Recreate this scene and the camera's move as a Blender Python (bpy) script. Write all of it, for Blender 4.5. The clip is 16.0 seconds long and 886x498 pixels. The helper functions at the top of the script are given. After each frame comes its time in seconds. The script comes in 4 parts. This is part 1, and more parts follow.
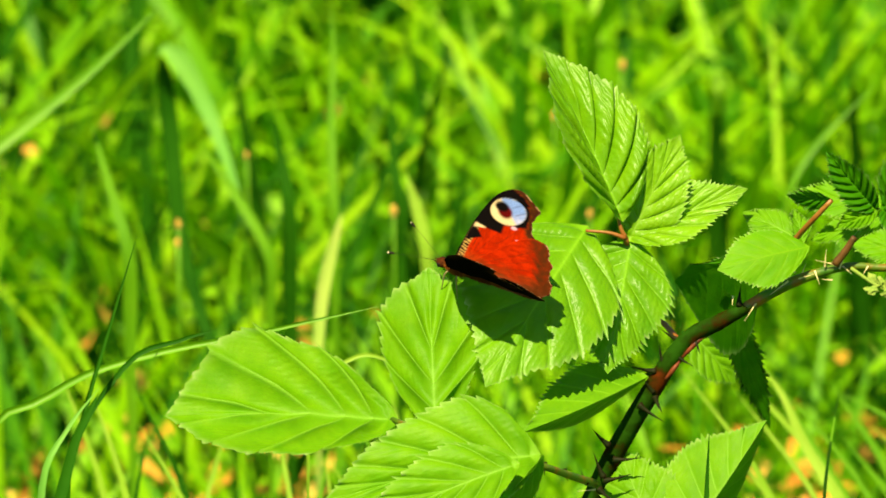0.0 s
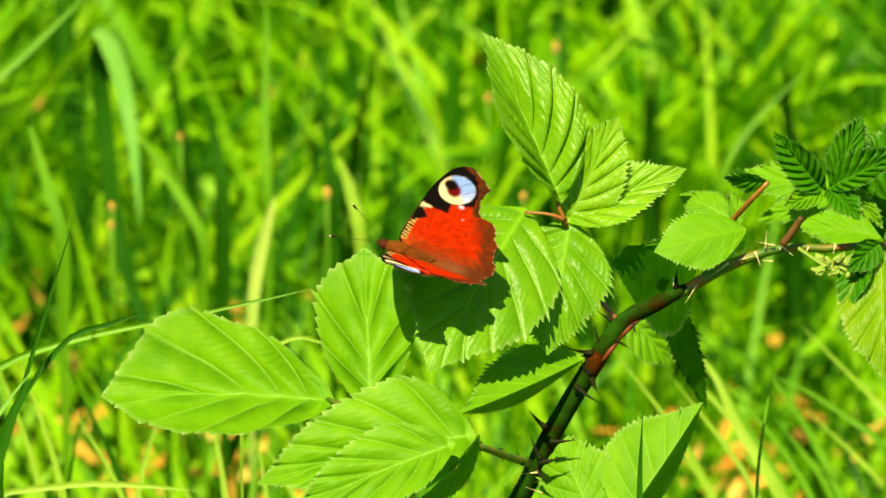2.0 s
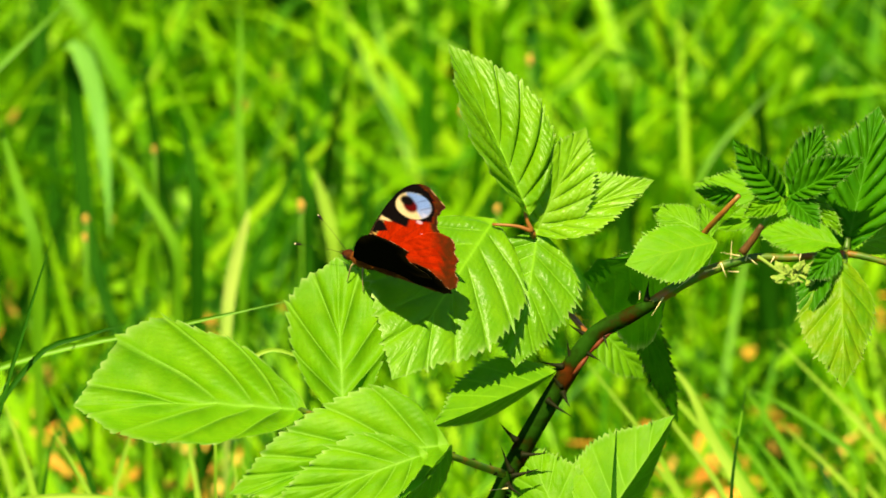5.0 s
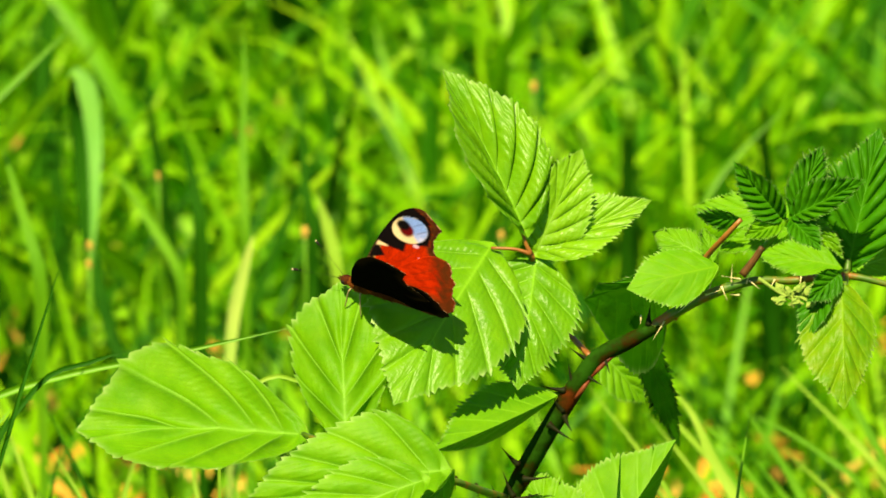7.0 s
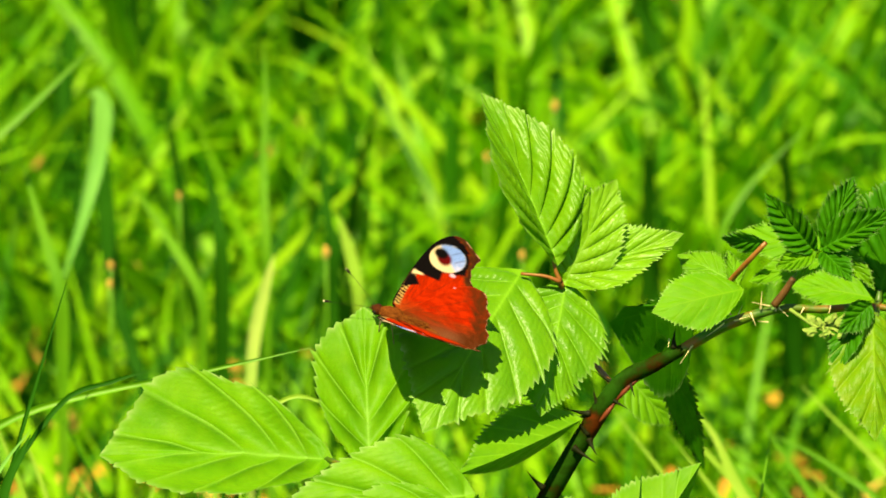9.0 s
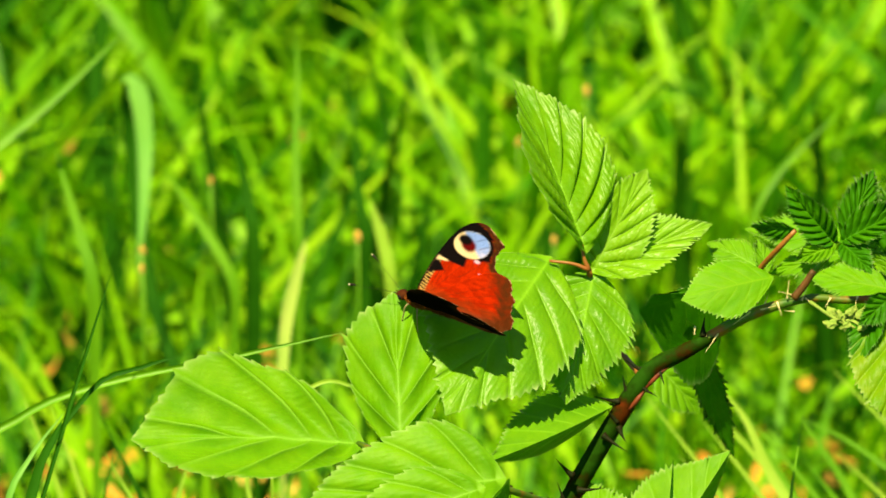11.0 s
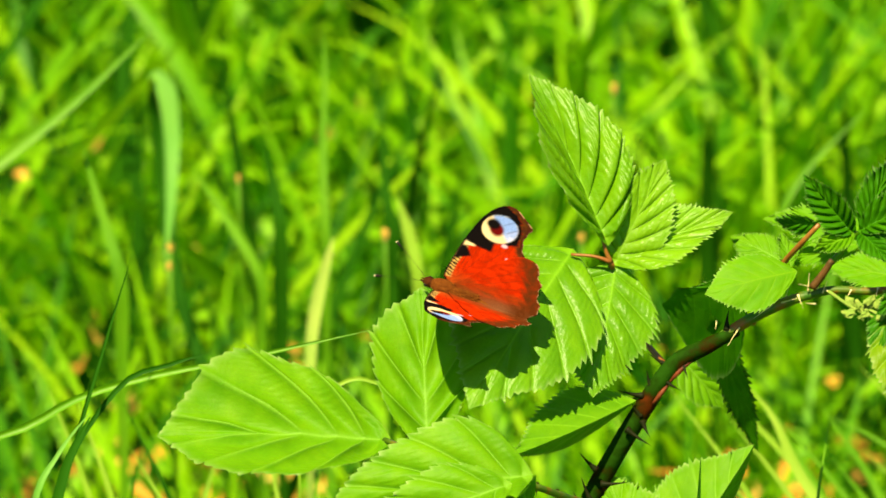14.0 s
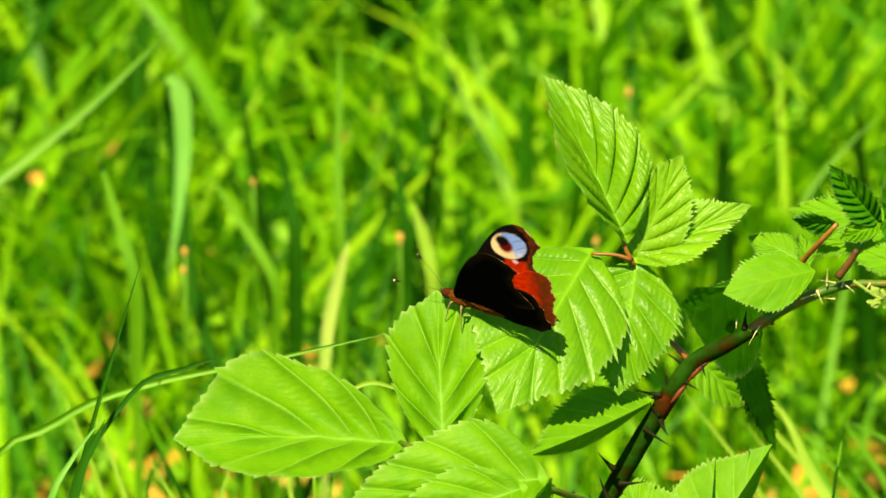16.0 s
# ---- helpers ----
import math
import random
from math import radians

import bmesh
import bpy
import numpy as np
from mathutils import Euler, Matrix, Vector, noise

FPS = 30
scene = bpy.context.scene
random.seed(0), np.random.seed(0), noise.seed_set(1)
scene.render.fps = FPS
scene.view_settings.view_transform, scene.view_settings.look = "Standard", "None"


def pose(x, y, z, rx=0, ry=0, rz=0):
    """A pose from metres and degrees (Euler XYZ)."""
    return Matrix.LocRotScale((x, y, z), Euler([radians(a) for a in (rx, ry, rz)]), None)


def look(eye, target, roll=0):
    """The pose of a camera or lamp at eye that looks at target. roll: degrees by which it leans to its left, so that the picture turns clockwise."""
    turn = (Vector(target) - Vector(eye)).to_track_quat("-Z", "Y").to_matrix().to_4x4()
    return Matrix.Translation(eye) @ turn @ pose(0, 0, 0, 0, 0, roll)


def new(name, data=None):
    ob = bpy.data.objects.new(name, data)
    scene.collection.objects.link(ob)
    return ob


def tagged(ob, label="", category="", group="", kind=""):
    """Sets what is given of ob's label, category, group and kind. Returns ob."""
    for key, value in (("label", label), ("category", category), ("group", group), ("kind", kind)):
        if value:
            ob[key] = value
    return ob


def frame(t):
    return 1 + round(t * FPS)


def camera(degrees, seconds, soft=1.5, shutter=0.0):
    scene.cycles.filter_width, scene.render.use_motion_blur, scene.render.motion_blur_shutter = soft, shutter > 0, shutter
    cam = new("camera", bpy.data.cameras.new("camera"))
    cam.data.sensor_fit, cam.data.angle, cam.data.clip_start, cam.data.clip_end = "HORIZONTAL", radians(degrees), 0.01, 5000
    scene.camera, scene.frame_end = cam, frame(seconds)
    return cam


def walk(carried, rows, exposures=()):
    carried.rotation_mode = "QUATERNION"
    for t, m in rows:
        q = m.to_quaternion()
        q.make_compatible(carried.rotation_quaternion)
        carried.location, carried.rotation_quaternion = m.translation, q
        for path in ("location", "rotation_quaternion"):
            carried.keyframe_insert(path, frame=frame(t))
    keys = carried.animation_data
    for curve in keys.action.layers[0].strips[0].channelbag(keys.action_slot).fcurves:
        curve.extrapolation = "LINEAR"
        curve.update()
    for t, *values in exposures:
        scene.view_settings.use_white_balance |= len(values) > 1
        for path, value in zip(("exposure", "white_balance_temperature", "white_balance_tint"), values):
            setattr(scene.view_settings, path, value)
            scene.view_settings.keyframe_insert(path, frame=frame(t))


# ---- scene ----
cam = camera(6.41, 16.0, soft=1.7)
cam.data.dof.use_dof = True
cam.data.dof.focus_distance = 1.985
cam.data.dof.aperture_fstop = 35.0

# The camera stays at one spot, 22 degrees downwards, and only pans: (seconds, turn to the left, turn upwards) in 1/14 mrad.
EYE = (0.0, -1.854, 1.199)
PAN = ((0, 166, 34), (0.5, 145, 38), (1, 116, 26), (1.5, 80, 8), (2, 48, 3), (2.5, 21, -3), (3, 5, -6), (3.5, 0, 0), (4, 4, 8),
       (5.2, 2, 28), (6.5, 3, 52), (7, 9, 72), (7.5, 23, 87), (8, 34, 96), (8.5, 41, 103), (9, 46, 107), (10.2, 80, 92), (11.5, 113, 75),
       (12, 122, 72), (12.5, 132, 71), (13, 138, 76), (13.5, 144, 74), (14, 151, 76), (14.5, 157, 81), (15, 163, 84), (15.5, 170, 84), (16, 177, 83))
LENS = 14001.0
walk(cam, [(t, pose(*EYE, 68.0) @ pose(0, 0, 0, math.degrees(b / LENS), math.degrees(a / LENS), 0)) for t, a, b in PAN])

# ---- light: a high spring sun behind the camera's left shoulder, clear sky ----
SUN = Vector((-0.17, -0.45, 0.875)).normalized()
world = bpy.data.worlds.new("clear_sky")
scene.world = world
world.use_nodes = True
wn = world.node_tree
sky = wn.nodes.new("ShaderNodeTexSky")
sky.sky_type = "NISHITA"
sky.sun_disc = False
sky.sun_elevation = math.asin(SUN.z)
sky.sun_rotation = math.atan2(SUN.x, SUN.y)
wn.links.new(sky.outputs["Color"], wn.nodes["Background"].inputs["Color"])
wn.nodes["Background"].inputs["Strength"].default_value = 0.040
lamp = bpy.data.lights.new("sun", "SUN")
lamp.energy = 5.0
lamp.angle = radians(0.55)
lamp.color = (1.0, 0.80, 0.47)
sun = new("sun", lamp)
sun.matrix_basis = look(SUN * 20, (0, 0, 0))
scene.view_settings.exposure = 1.34
scene.view_settings.use_white_balance = True
scene.view_settings.white_balance_temperature = 6500
scene.view_settings.white_balance_tint = 8


# ---- materials ----
def nodes_of(name):
    m = bpy.data.materials.new(name)
    m.use_nodes = True
    nt = m.node_tree
    return m, nt, nt.nodes["Principled BSDF"]


def add(nt, kind, **values):
    n = nt.nodes.new(kind)
    for k, v in values.items():
        n.inputs[k.replace("_", " ")].default_value = v
    return n


def ramp(nt, source, stops):
    r = nt.nodes.new("ShaderNodeValToRGB")
    e = r.color_ramp.elements
    while len(e) < len(stops):
        e.new(0.5)
    for el, (at, col) in zip(e, stops):
        el.position, el.color = at, (*col, 1)
    nt.links.new(source, r.inputs[0])
    return r.outputs[0]


def mixed(nt, fac, a, b, mode="MIX"):
    n = nt.nodes.new("ShaderNodeMix")
    n.data_type, n.blend_type = "RGBA", mode
    for sock, v in ((n.inputs[0], fac), (n.inputs[6], a), (n.inputs[7], b)):
        if isinstance(v, bpy.types.NodeSocket):
            nt.links.new(v, sock)
        else:
            sock.default_value = v if isinstance(v, float) else (*v, 1)
    return n.outputs[2]


def noise_of(nt, scale, detail=3.0, rough=0.55, vector=None):
    n = add(nt, "ShaderNodeTexNoise", Scale=scale, Detail=detail, Roughness=rough)
    nt.links.new(vector if vector else nt.nodes.new("ShaderNodeTexCoord").outputs["Object"], n.inputs["Vector"])
    return n.outputs["Fac"]


def bump(nt, bsdf, height, strength, distance):
    b = add(nt, "ShaderNodeBump", Strength=strength, Distance=distance)
    nt.links.new(height, b.inputs["Height"])
    nt.links.new(b.outputs[0], bsdf.inputs["Normal"])


def leafy(name, stops, through_colour, share=0.35, rough=0.42, spec=0.5, island=False, grain=900.0, attribute=None, rel=0.00012):
    """A leaf: mottled blade with a gloss, and sunlight that shines through it."""
    m, nt, p = nodes_of(name)
    base = ramp(nt, noise_of(nt, grain * 0.16, 4.0), stops)
    blotch = ramp(nt, noise_of(nt, grain * 0.05, 3.0, 0.7), [(0.35, (0.80, 0.86, 0.9)), (0.5, (1.0, 1.0, 1.0)), (0.68, (1.16, 1.1, 1.5))])
    base = mixed(nt, 1.0, base, blotch, "MULTIPLY")
    if island:
        g = nt.nodes.new("ShaderNodeNewGeometry")
        tone = ramp(nt, g.outputs["Random Per Island"], island)
        base = mixed(nt, 1.0, base, tone, "MULTIPLY")
    if attribute:
        a = nt.nodes.new("ShaderNodeAttribute")
        a.attribute_name = attribute[0]
        base = mixed(nt, a.outputs["Fac"], base, attribute[1])
        # Pale tooth tips; the glints along the edge are put into this colour.
        rim = nt.nodes.new("ShaderNodeAttribute")
        rim.attribute_name = "rim"
        thin = nt.nodes.new("ShaderNodeMath")
        thin.operation = "POWER"
        thin.inputs[1].default_value = 3.0
        nt.links.new(rim.outputs["Fac"], thin.inputs[0])
        base = mixed(nt, thin.outputs[0], base, (0.46, 0.56, 0.26))
    nt.links.new(base, p.inputs["Base Color"])
    p.inputs["Roughness"].default_value = rough
    p.inputs["Specular IOR Level"].default_value = spec
    grainy = noise_of(nt, grain, 2.0)
    if attribute:
        r = nt.nodes.new("ShaderNodeAttribute")
        r.attribute_name = "ribs"
        wave = nt.nodes.new("ShaderNodeMath")
        wave.operation = "MULTIPLY"
        wave.inputs[1].default_value = 4.2
        nt.links.new(r.outputs["Fac"], wave.inputs[0])
        sine = nt.nodes.new("ShaderNodeMath")
        sine.operation = "SINE"
        nt.links.new(wave.outputs[0], sine.inputs[0])
        strong = nt.nodes.new("ShaderNodeAttribute")
        strong.attribute_name = "ladder"
        both = nt.nodes.new("ShaderNodeMath")
        both.operation = "MULTIPLY_ADD"
        nt.links.new(strong.outputs["Fac"], both.inputs[1])
        nt.links.new(sine.outputs[0], both.inputs[0])
        nt.links.new(grainy, both.inputs[2])
        grainy = both.outputs[0]
    bump(nt, p, grainy, 0.7, rel)
    t = nt.nodes.new("ShaderNodeBsdfTranslucent")
    tint = mixed(nt, 1.0, base, through_colour, "MULTIPLY")
    nt.links.new(tint, t.inputs["Color"])
    mx = add(nt, "ShaderNodeMixShader", Fac=share)
    nt.links.new(p.outputs[0], mx.inputs[1])
    nt.links.new(t.outputs[0], mx.inputs[2])
    nt.links.new(mx.outputs[0], nt.nodes["Material Output"].inputs["Surface"])
    return m


def plain(name, stops, rough, scale, relief=0.0002, spec=0.4):
    m, nt, p = nodes_of(name)
    nt.links.new(ramp(nt, noise_of(nt, scale, 4.0), stops), p.inputs["Base Color"])
    p.inputs["Roughness"].default_value = rough
    p.inputs["Specular IOR Level"].default_value = spec
    bump(nt, p, noise_of(nt, scale * 3), 0.7, relief)
    return m


VEIN = (0.17, 0.40, 0.012)
M_LEAF = leafy("bramble_leaf_green", [(0.3, (0.086, 0.255, 0.002)), (0.7, (0.130, 0.312, 0.002))], (1.05, 1.4, 0.4), 0.28, 0.37, 0.19, attribute=("vein", VEIN), rel=0.00026)
M_LEAF_PALE = leafy("bramble_leaf_matt", [(0.3, (0.090, 0.268, 0.001)), (0.7, (0.134, 0.318, 0.002))], (1.05, 1.4, 0.4), 0.30, 0.5, 0.1, attribute=("vein", (0.175, 0.395, 0.03)), rel=0.00016)
# Dark green of the young leaves; also puts shade into leaves by the cane.
M_LEAF_YOUNG_SHADE = leafy("bramble_leaf_young_shade", [(0.3, (0.024, 0.145, 0.001)), (0.7, (0.048, 0.195, 0.001))], (1.3, 1.4, 0.5), 0.3, 0.42, 0.08, attribute=("vein", (0.05, 0.20, 0.002)), rel=0.00015)
M_LEAF_TINGED = leafy("bramble_leaf_tinged", [(0.3, (0.092, 0.285, 0.002)), (0.7, (0.130, 0.315, 0.002))], (1.05, 1.4, 0.4), 0.3, 0.5, 0.07, attribute=("vein", (0.14, 0.33, 0.004)), rel=0.00006)
M_LEAF_LIGHT = leafy("bramble_leaf_light", [(0.3, (0.125, 0.315, 0.002)), (0.7, (0.175, 0.365, 0.003))], (1.05, 1.4, 0.4), 0.28, 0.38, 0.22, attribute=("vein", (0.20, 0.40, 0.03)), rel=0.00026)
M_LEAF_YELLOW = leafy("bramble_leaf_yellowing", [(0.3, (0.080, 0.240, 0.001)), (0.7, (0.165, 0.280, 0.002))], (1.1, 1.3, 0.4), 0.3, 0.40, 0.10, attribute=("vein", (0.17, 0.34, 0.006)), rel=0.00022)
M_GRASS = leafy("meadow_grass", [(0.3, (0.138, 0.396, 0.0008)), (0.7, (0.178, 0.451, 0.001))], (1.25, 1.35, 0.5), 0.45, 0.45, 0.15,
                island=[(0.0, (0.05, 0.2, 0.5)), (0.3, (0.45, 0.65, 0.9)), (0.5, (1.1, 1.05, 0.9)), (0.8, (1.55, 1.28, 1.2)), (0.95, (1.8, 1.35, 2.5)), (1.0, (2.0, 1.35, 8.0))], grain=300.0)
M_BLADE = leafy("grass_blade_green", [(0.3, (0.098, 0.295, 0.003)), (0.7, (0.130, 0.335, 0.005))], (1.5, 1.3, 0.6), 0.35, 0.42, 0.3, grain=300.0)
# Dark blade green: single stalks, and shade between blades put into the colour.
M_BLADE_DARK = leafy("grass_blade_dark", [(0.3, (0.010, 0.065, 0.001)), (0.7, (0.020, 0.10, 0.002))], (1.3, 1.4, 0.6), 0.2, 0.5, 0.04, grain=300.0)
M_BLADE_PALE = leafy("grass_blade_pale", [(0.3, (0.12, 0.36, 0.035)), (0.7, (0.16, 0.40, 0.05))], (1.3, 1.3, 0.6), 0.3, 0.45, 0.2, grain=300.0)
M_BLADE_LIGHT = leafy("grass_blade_light", [(0.3, (0.20, 0.39, 0.015)), (0.7, (0.27, 0.44, 0.04))], (1.2, 1.3, 0.6), 0.3, 0.45, 0.15, grain=300.0)
M_BLADE_YELLOW = leafy("grass_blade_yellow", [(0.3, (0.28, 0.46, 0.06)), (0.7, (0.40, 0.50, 0.10))], (1.2, 1.1, 0.5), 0.3, 0.5, 0.15, grain=300.0)
M_HERB = leafy("meadow_herb", [(0.3, (0.138, 0.385, 0.0008)), (0.7, (0.178, 0.440, 0.001))], (1.4, 1.3, 0.5), 0.4, 0.5, 0.15,
               island=[(0.0, (0.2, 0.4, 0.6)), (0.4, (1.0, 1.0, 1.0)), (0.95, (1.35, 1.15, 3.0)), (1.0, (2.0, 1.5, 30.0))], grain=400.0)
M_LITTER = leafy("dead_leaf", [(0.3, (0.52, 0.25, 0.015)), (0.7, (0.66, 0.46, 0.07))], (1.2, 1.0, 0.6), 0.25, 0.7, 0.15,
                 island=[(0.0, (0.45, 0.4, 0.35)), (0.5, (1.0, 0.8, 0.6)), (1.0, (1.2, 1.3, 2.0))], grain=300.0)
M_CANE = plain("cane_bark", [(0.36, (0.012, 0.050, 0.002)), (0.48, (0.008, 0.026, 0.001)), (0.58, (0.020, 0.011, 0.001)), (0.74, (0.075, 0.015, 0.002))], 0.6, 120.0, 0.0004, 0.01)
M_STRIP = plain("red_bark", [(0.35, (0.06, 0.012, 0.003)), (0.7, (0.17, 0.040, 0.007))], 0.5, 260.0, 0.0002, 0.2)
M_STRIP_DARK = plain("dull_red_bark", [(0.35, (0.045, 0.030, 0.006)), (0.7, (0.13, 0.055, 0.010))], 0.55, 260.0, 0.0002, 0.2)
M_CANE_GREEN = plain("green_shoot", [(0.36, (0.03, 0.11, 0.003)), (0.52, (0.07, 0.13, 0.004)), (0.60, (0.16, 0.10, 0.006)), (0.68, (0.27, 0.085, 0.010))], 0.45, 160.0)
M_PETIOLE = plain("red_petiole", [(0.3, (0.17, 0.052, 0.006)), (0.7, (0.23, 0.11, 0.012))], 0.45, 300.0)
M_THORN = plain("dark_thorn", [(0.3, (0.006, 0.016, 0.003)), (0.7, (0.014, 0.009, 0.003))], 0.5, 300.0, 0.0001, 0.05)
M_THORN_PALE = plain("straw_thorn", [(0.3, (0.50, 0.42, 0.16)), (0.7, (0.75, 0.68, 0.36))], 0.4, 300.0)
M_BUD = plain("downy_bud", [(0.3, (0.10, 0.22, 0.01)), (0.7, (0.24, 0.32, 0.05))], 0.8, 500.0)
M_SOIL = plain("meadow_soil", [(0.25, (0.012, 0.045, 0.001)), (0.5, (0.03, 0.085, 0.002)), (0.75, (0.08, 0.07, 0.005))], 0.95, 22.0, 0.01, 0.2)


def scaly(name, rough):
    m, nt, p = nodes_of(name)
    a = nt.nodes.new("ShaderNodeAttribute")
    a.attribute_name = "scales"
    grain = ramp(nt, noise_of(nt, 3500.0, 2.0), [(0.3, (0.82, 0.82, 0.82)), (0.7, (1.12, 1.12, 1.12))])
    nt.links.new(mixed(nt, 1.0, a.outputs["Color"], grain, "MULTIPLY"), p.inputs["Base Color"])
    p.inputs["Roughness"].default_value = rough
    p.inputs["Specular IOR Level"].default_value = 0.0
    bump(nt, p, noise_of(nt, 2500.0), 0.5, 0.00008)
    return m


M_WING = scaly("wing_scales", 0.55)
M_FUR = plain("brown_fur", [(0.3, (0.085, 0.022, 0.003)), (0.7, (0.165, 0.055, 0.006))], 0.9, 1500.0, 0.0003, 0.05)
M_FUR_DARK = plain("dark_brown_fur", [(0.3, (0.022, 0.007, 0.002)), (0.7, (0.075, 0.020, 0.004))], 0.9, 1500.0, 0.0003, 0.05)
M_DARK = plain("dark_chitin", [(0.3, (0.005, 0.004, 0.003)), (0.7, (0.018, 0.012, 0.008))], 0.5, 1200.0, 0.0002, 0.1)
M_LEG = plain("brown_leg", [(0.3, (0.14, 0.11, 0.04)), (0.7, (0.32, 0.27, 0.12))], 0.5, 1200.0)
M_TIP = plain("cream_club_tip", [(0.3, (0.55, 0.5, 0.25)), (0.7, (0.8, 0.75, 0.5))], 0.6, 1200.0)


# ---- building helpers ----
def V(x, y, z=0.0):
    """Millimetres to metres."""
    return Vector((x, y, z)) * 0.001


def part(name, mesh, material, parent=None, label="", m=None):
    if isinstance(mesh, bmesh.types.BMesh):
        bm, mesh = mesh, bpy.data.meshes.new(name)
        bm.to_mesh(mesh)
        bm.free()
    if material and not mesh.materials:
        mesh.materials.append(material)
    ob = new(name, mesh)
    ob.parent = parent
    if m is not None:
        ob.matrix_basis = m
    return tagged(ob, label)


def smooth_mesh(name, verts, faces):
    me = bpy.data.meshes.new(name)
    me.from_pydata([tuple(v) for v in verts], [], faces)
    me.polygons.foreach_set("use_smooth", [True] * len(me.polygons))
    return me


def spline(points, n):
    """n points on a smooth curve through the given ones (tuples of any length)."""
    P = np.array(points, float)
    P = np.vstack([2 * P[0] - P[1], P, 2 * P[-1] - P[-2]])
    out = []
    k = len(P) - 3
    for u in np.linspace(0, k, n):
        i = min(int(u), k - 1)
        f = u - i
        a, b, c, d = P[i:i + 4]
        out.append(0.5 * (2 * b + (c - a) * f + (2 * a - 5 * b + 4 * c - d) * f * f + (3 * b - a - 3 * c + d) * f ** 3))
    return np.array(out)


def tube(name, points, n=24, sides=10, ridge=0.0, seed=0):
    """A closed, tapered, slightly ridged stalk. points: (x, y, z, radius) in mm."""
    S = spline(points, n)
    verts, faces = [], []
    rnd = random.Random(seed)
    side = Vector((0, 0, 1))
    for i in range(n):
        d = Vector(S[min(i + 1, n - 1)][:3] - S[max(i - 1, 0)][:3]).normalized()
        a = d.cross(side)
        a = a.normalized() if a.length > 1e-4 else Vector((1, 0, 0))
        b = a.cross(d)
        for j in range(sides):
            w = 2 * math.pi * j / sides
            r = S[i][3] * (1 + ridge * math.cos(5 * w) + rnd.uniform(-1, 1) * ridge * 0.4)
            verts.append((Vector(S[i][:3]) + (a * math.cos(w) + b * math.sin(w)) * r) * 0.001)
    for i in range(n - 1):
        for j in range(sides):
            k = (j + 1) % sides
            faces.append((i * sides + j, i * sides + k, (i + 1) * sides + k, (i + 1) * sides + j))
    faces.append(tuple(range(sides))[::-1])
    faces.append(tuple((n - 1) * sides + j for j in range(sides)))
    return smooth_mesh(name, verts, faces)


def frame_of(base, tip, face):
    """A pose at base whose Y runs to tip and whose Z leans to face."""
    y = (tip - base).normalized()
    z = Vector(face)
    z = (z - y * z.dot(y)).normalized()
    x = y.cross(z)
    m = Matrix((x, y, z)).transposed().to_4x4()
    m.translation = base
    return m


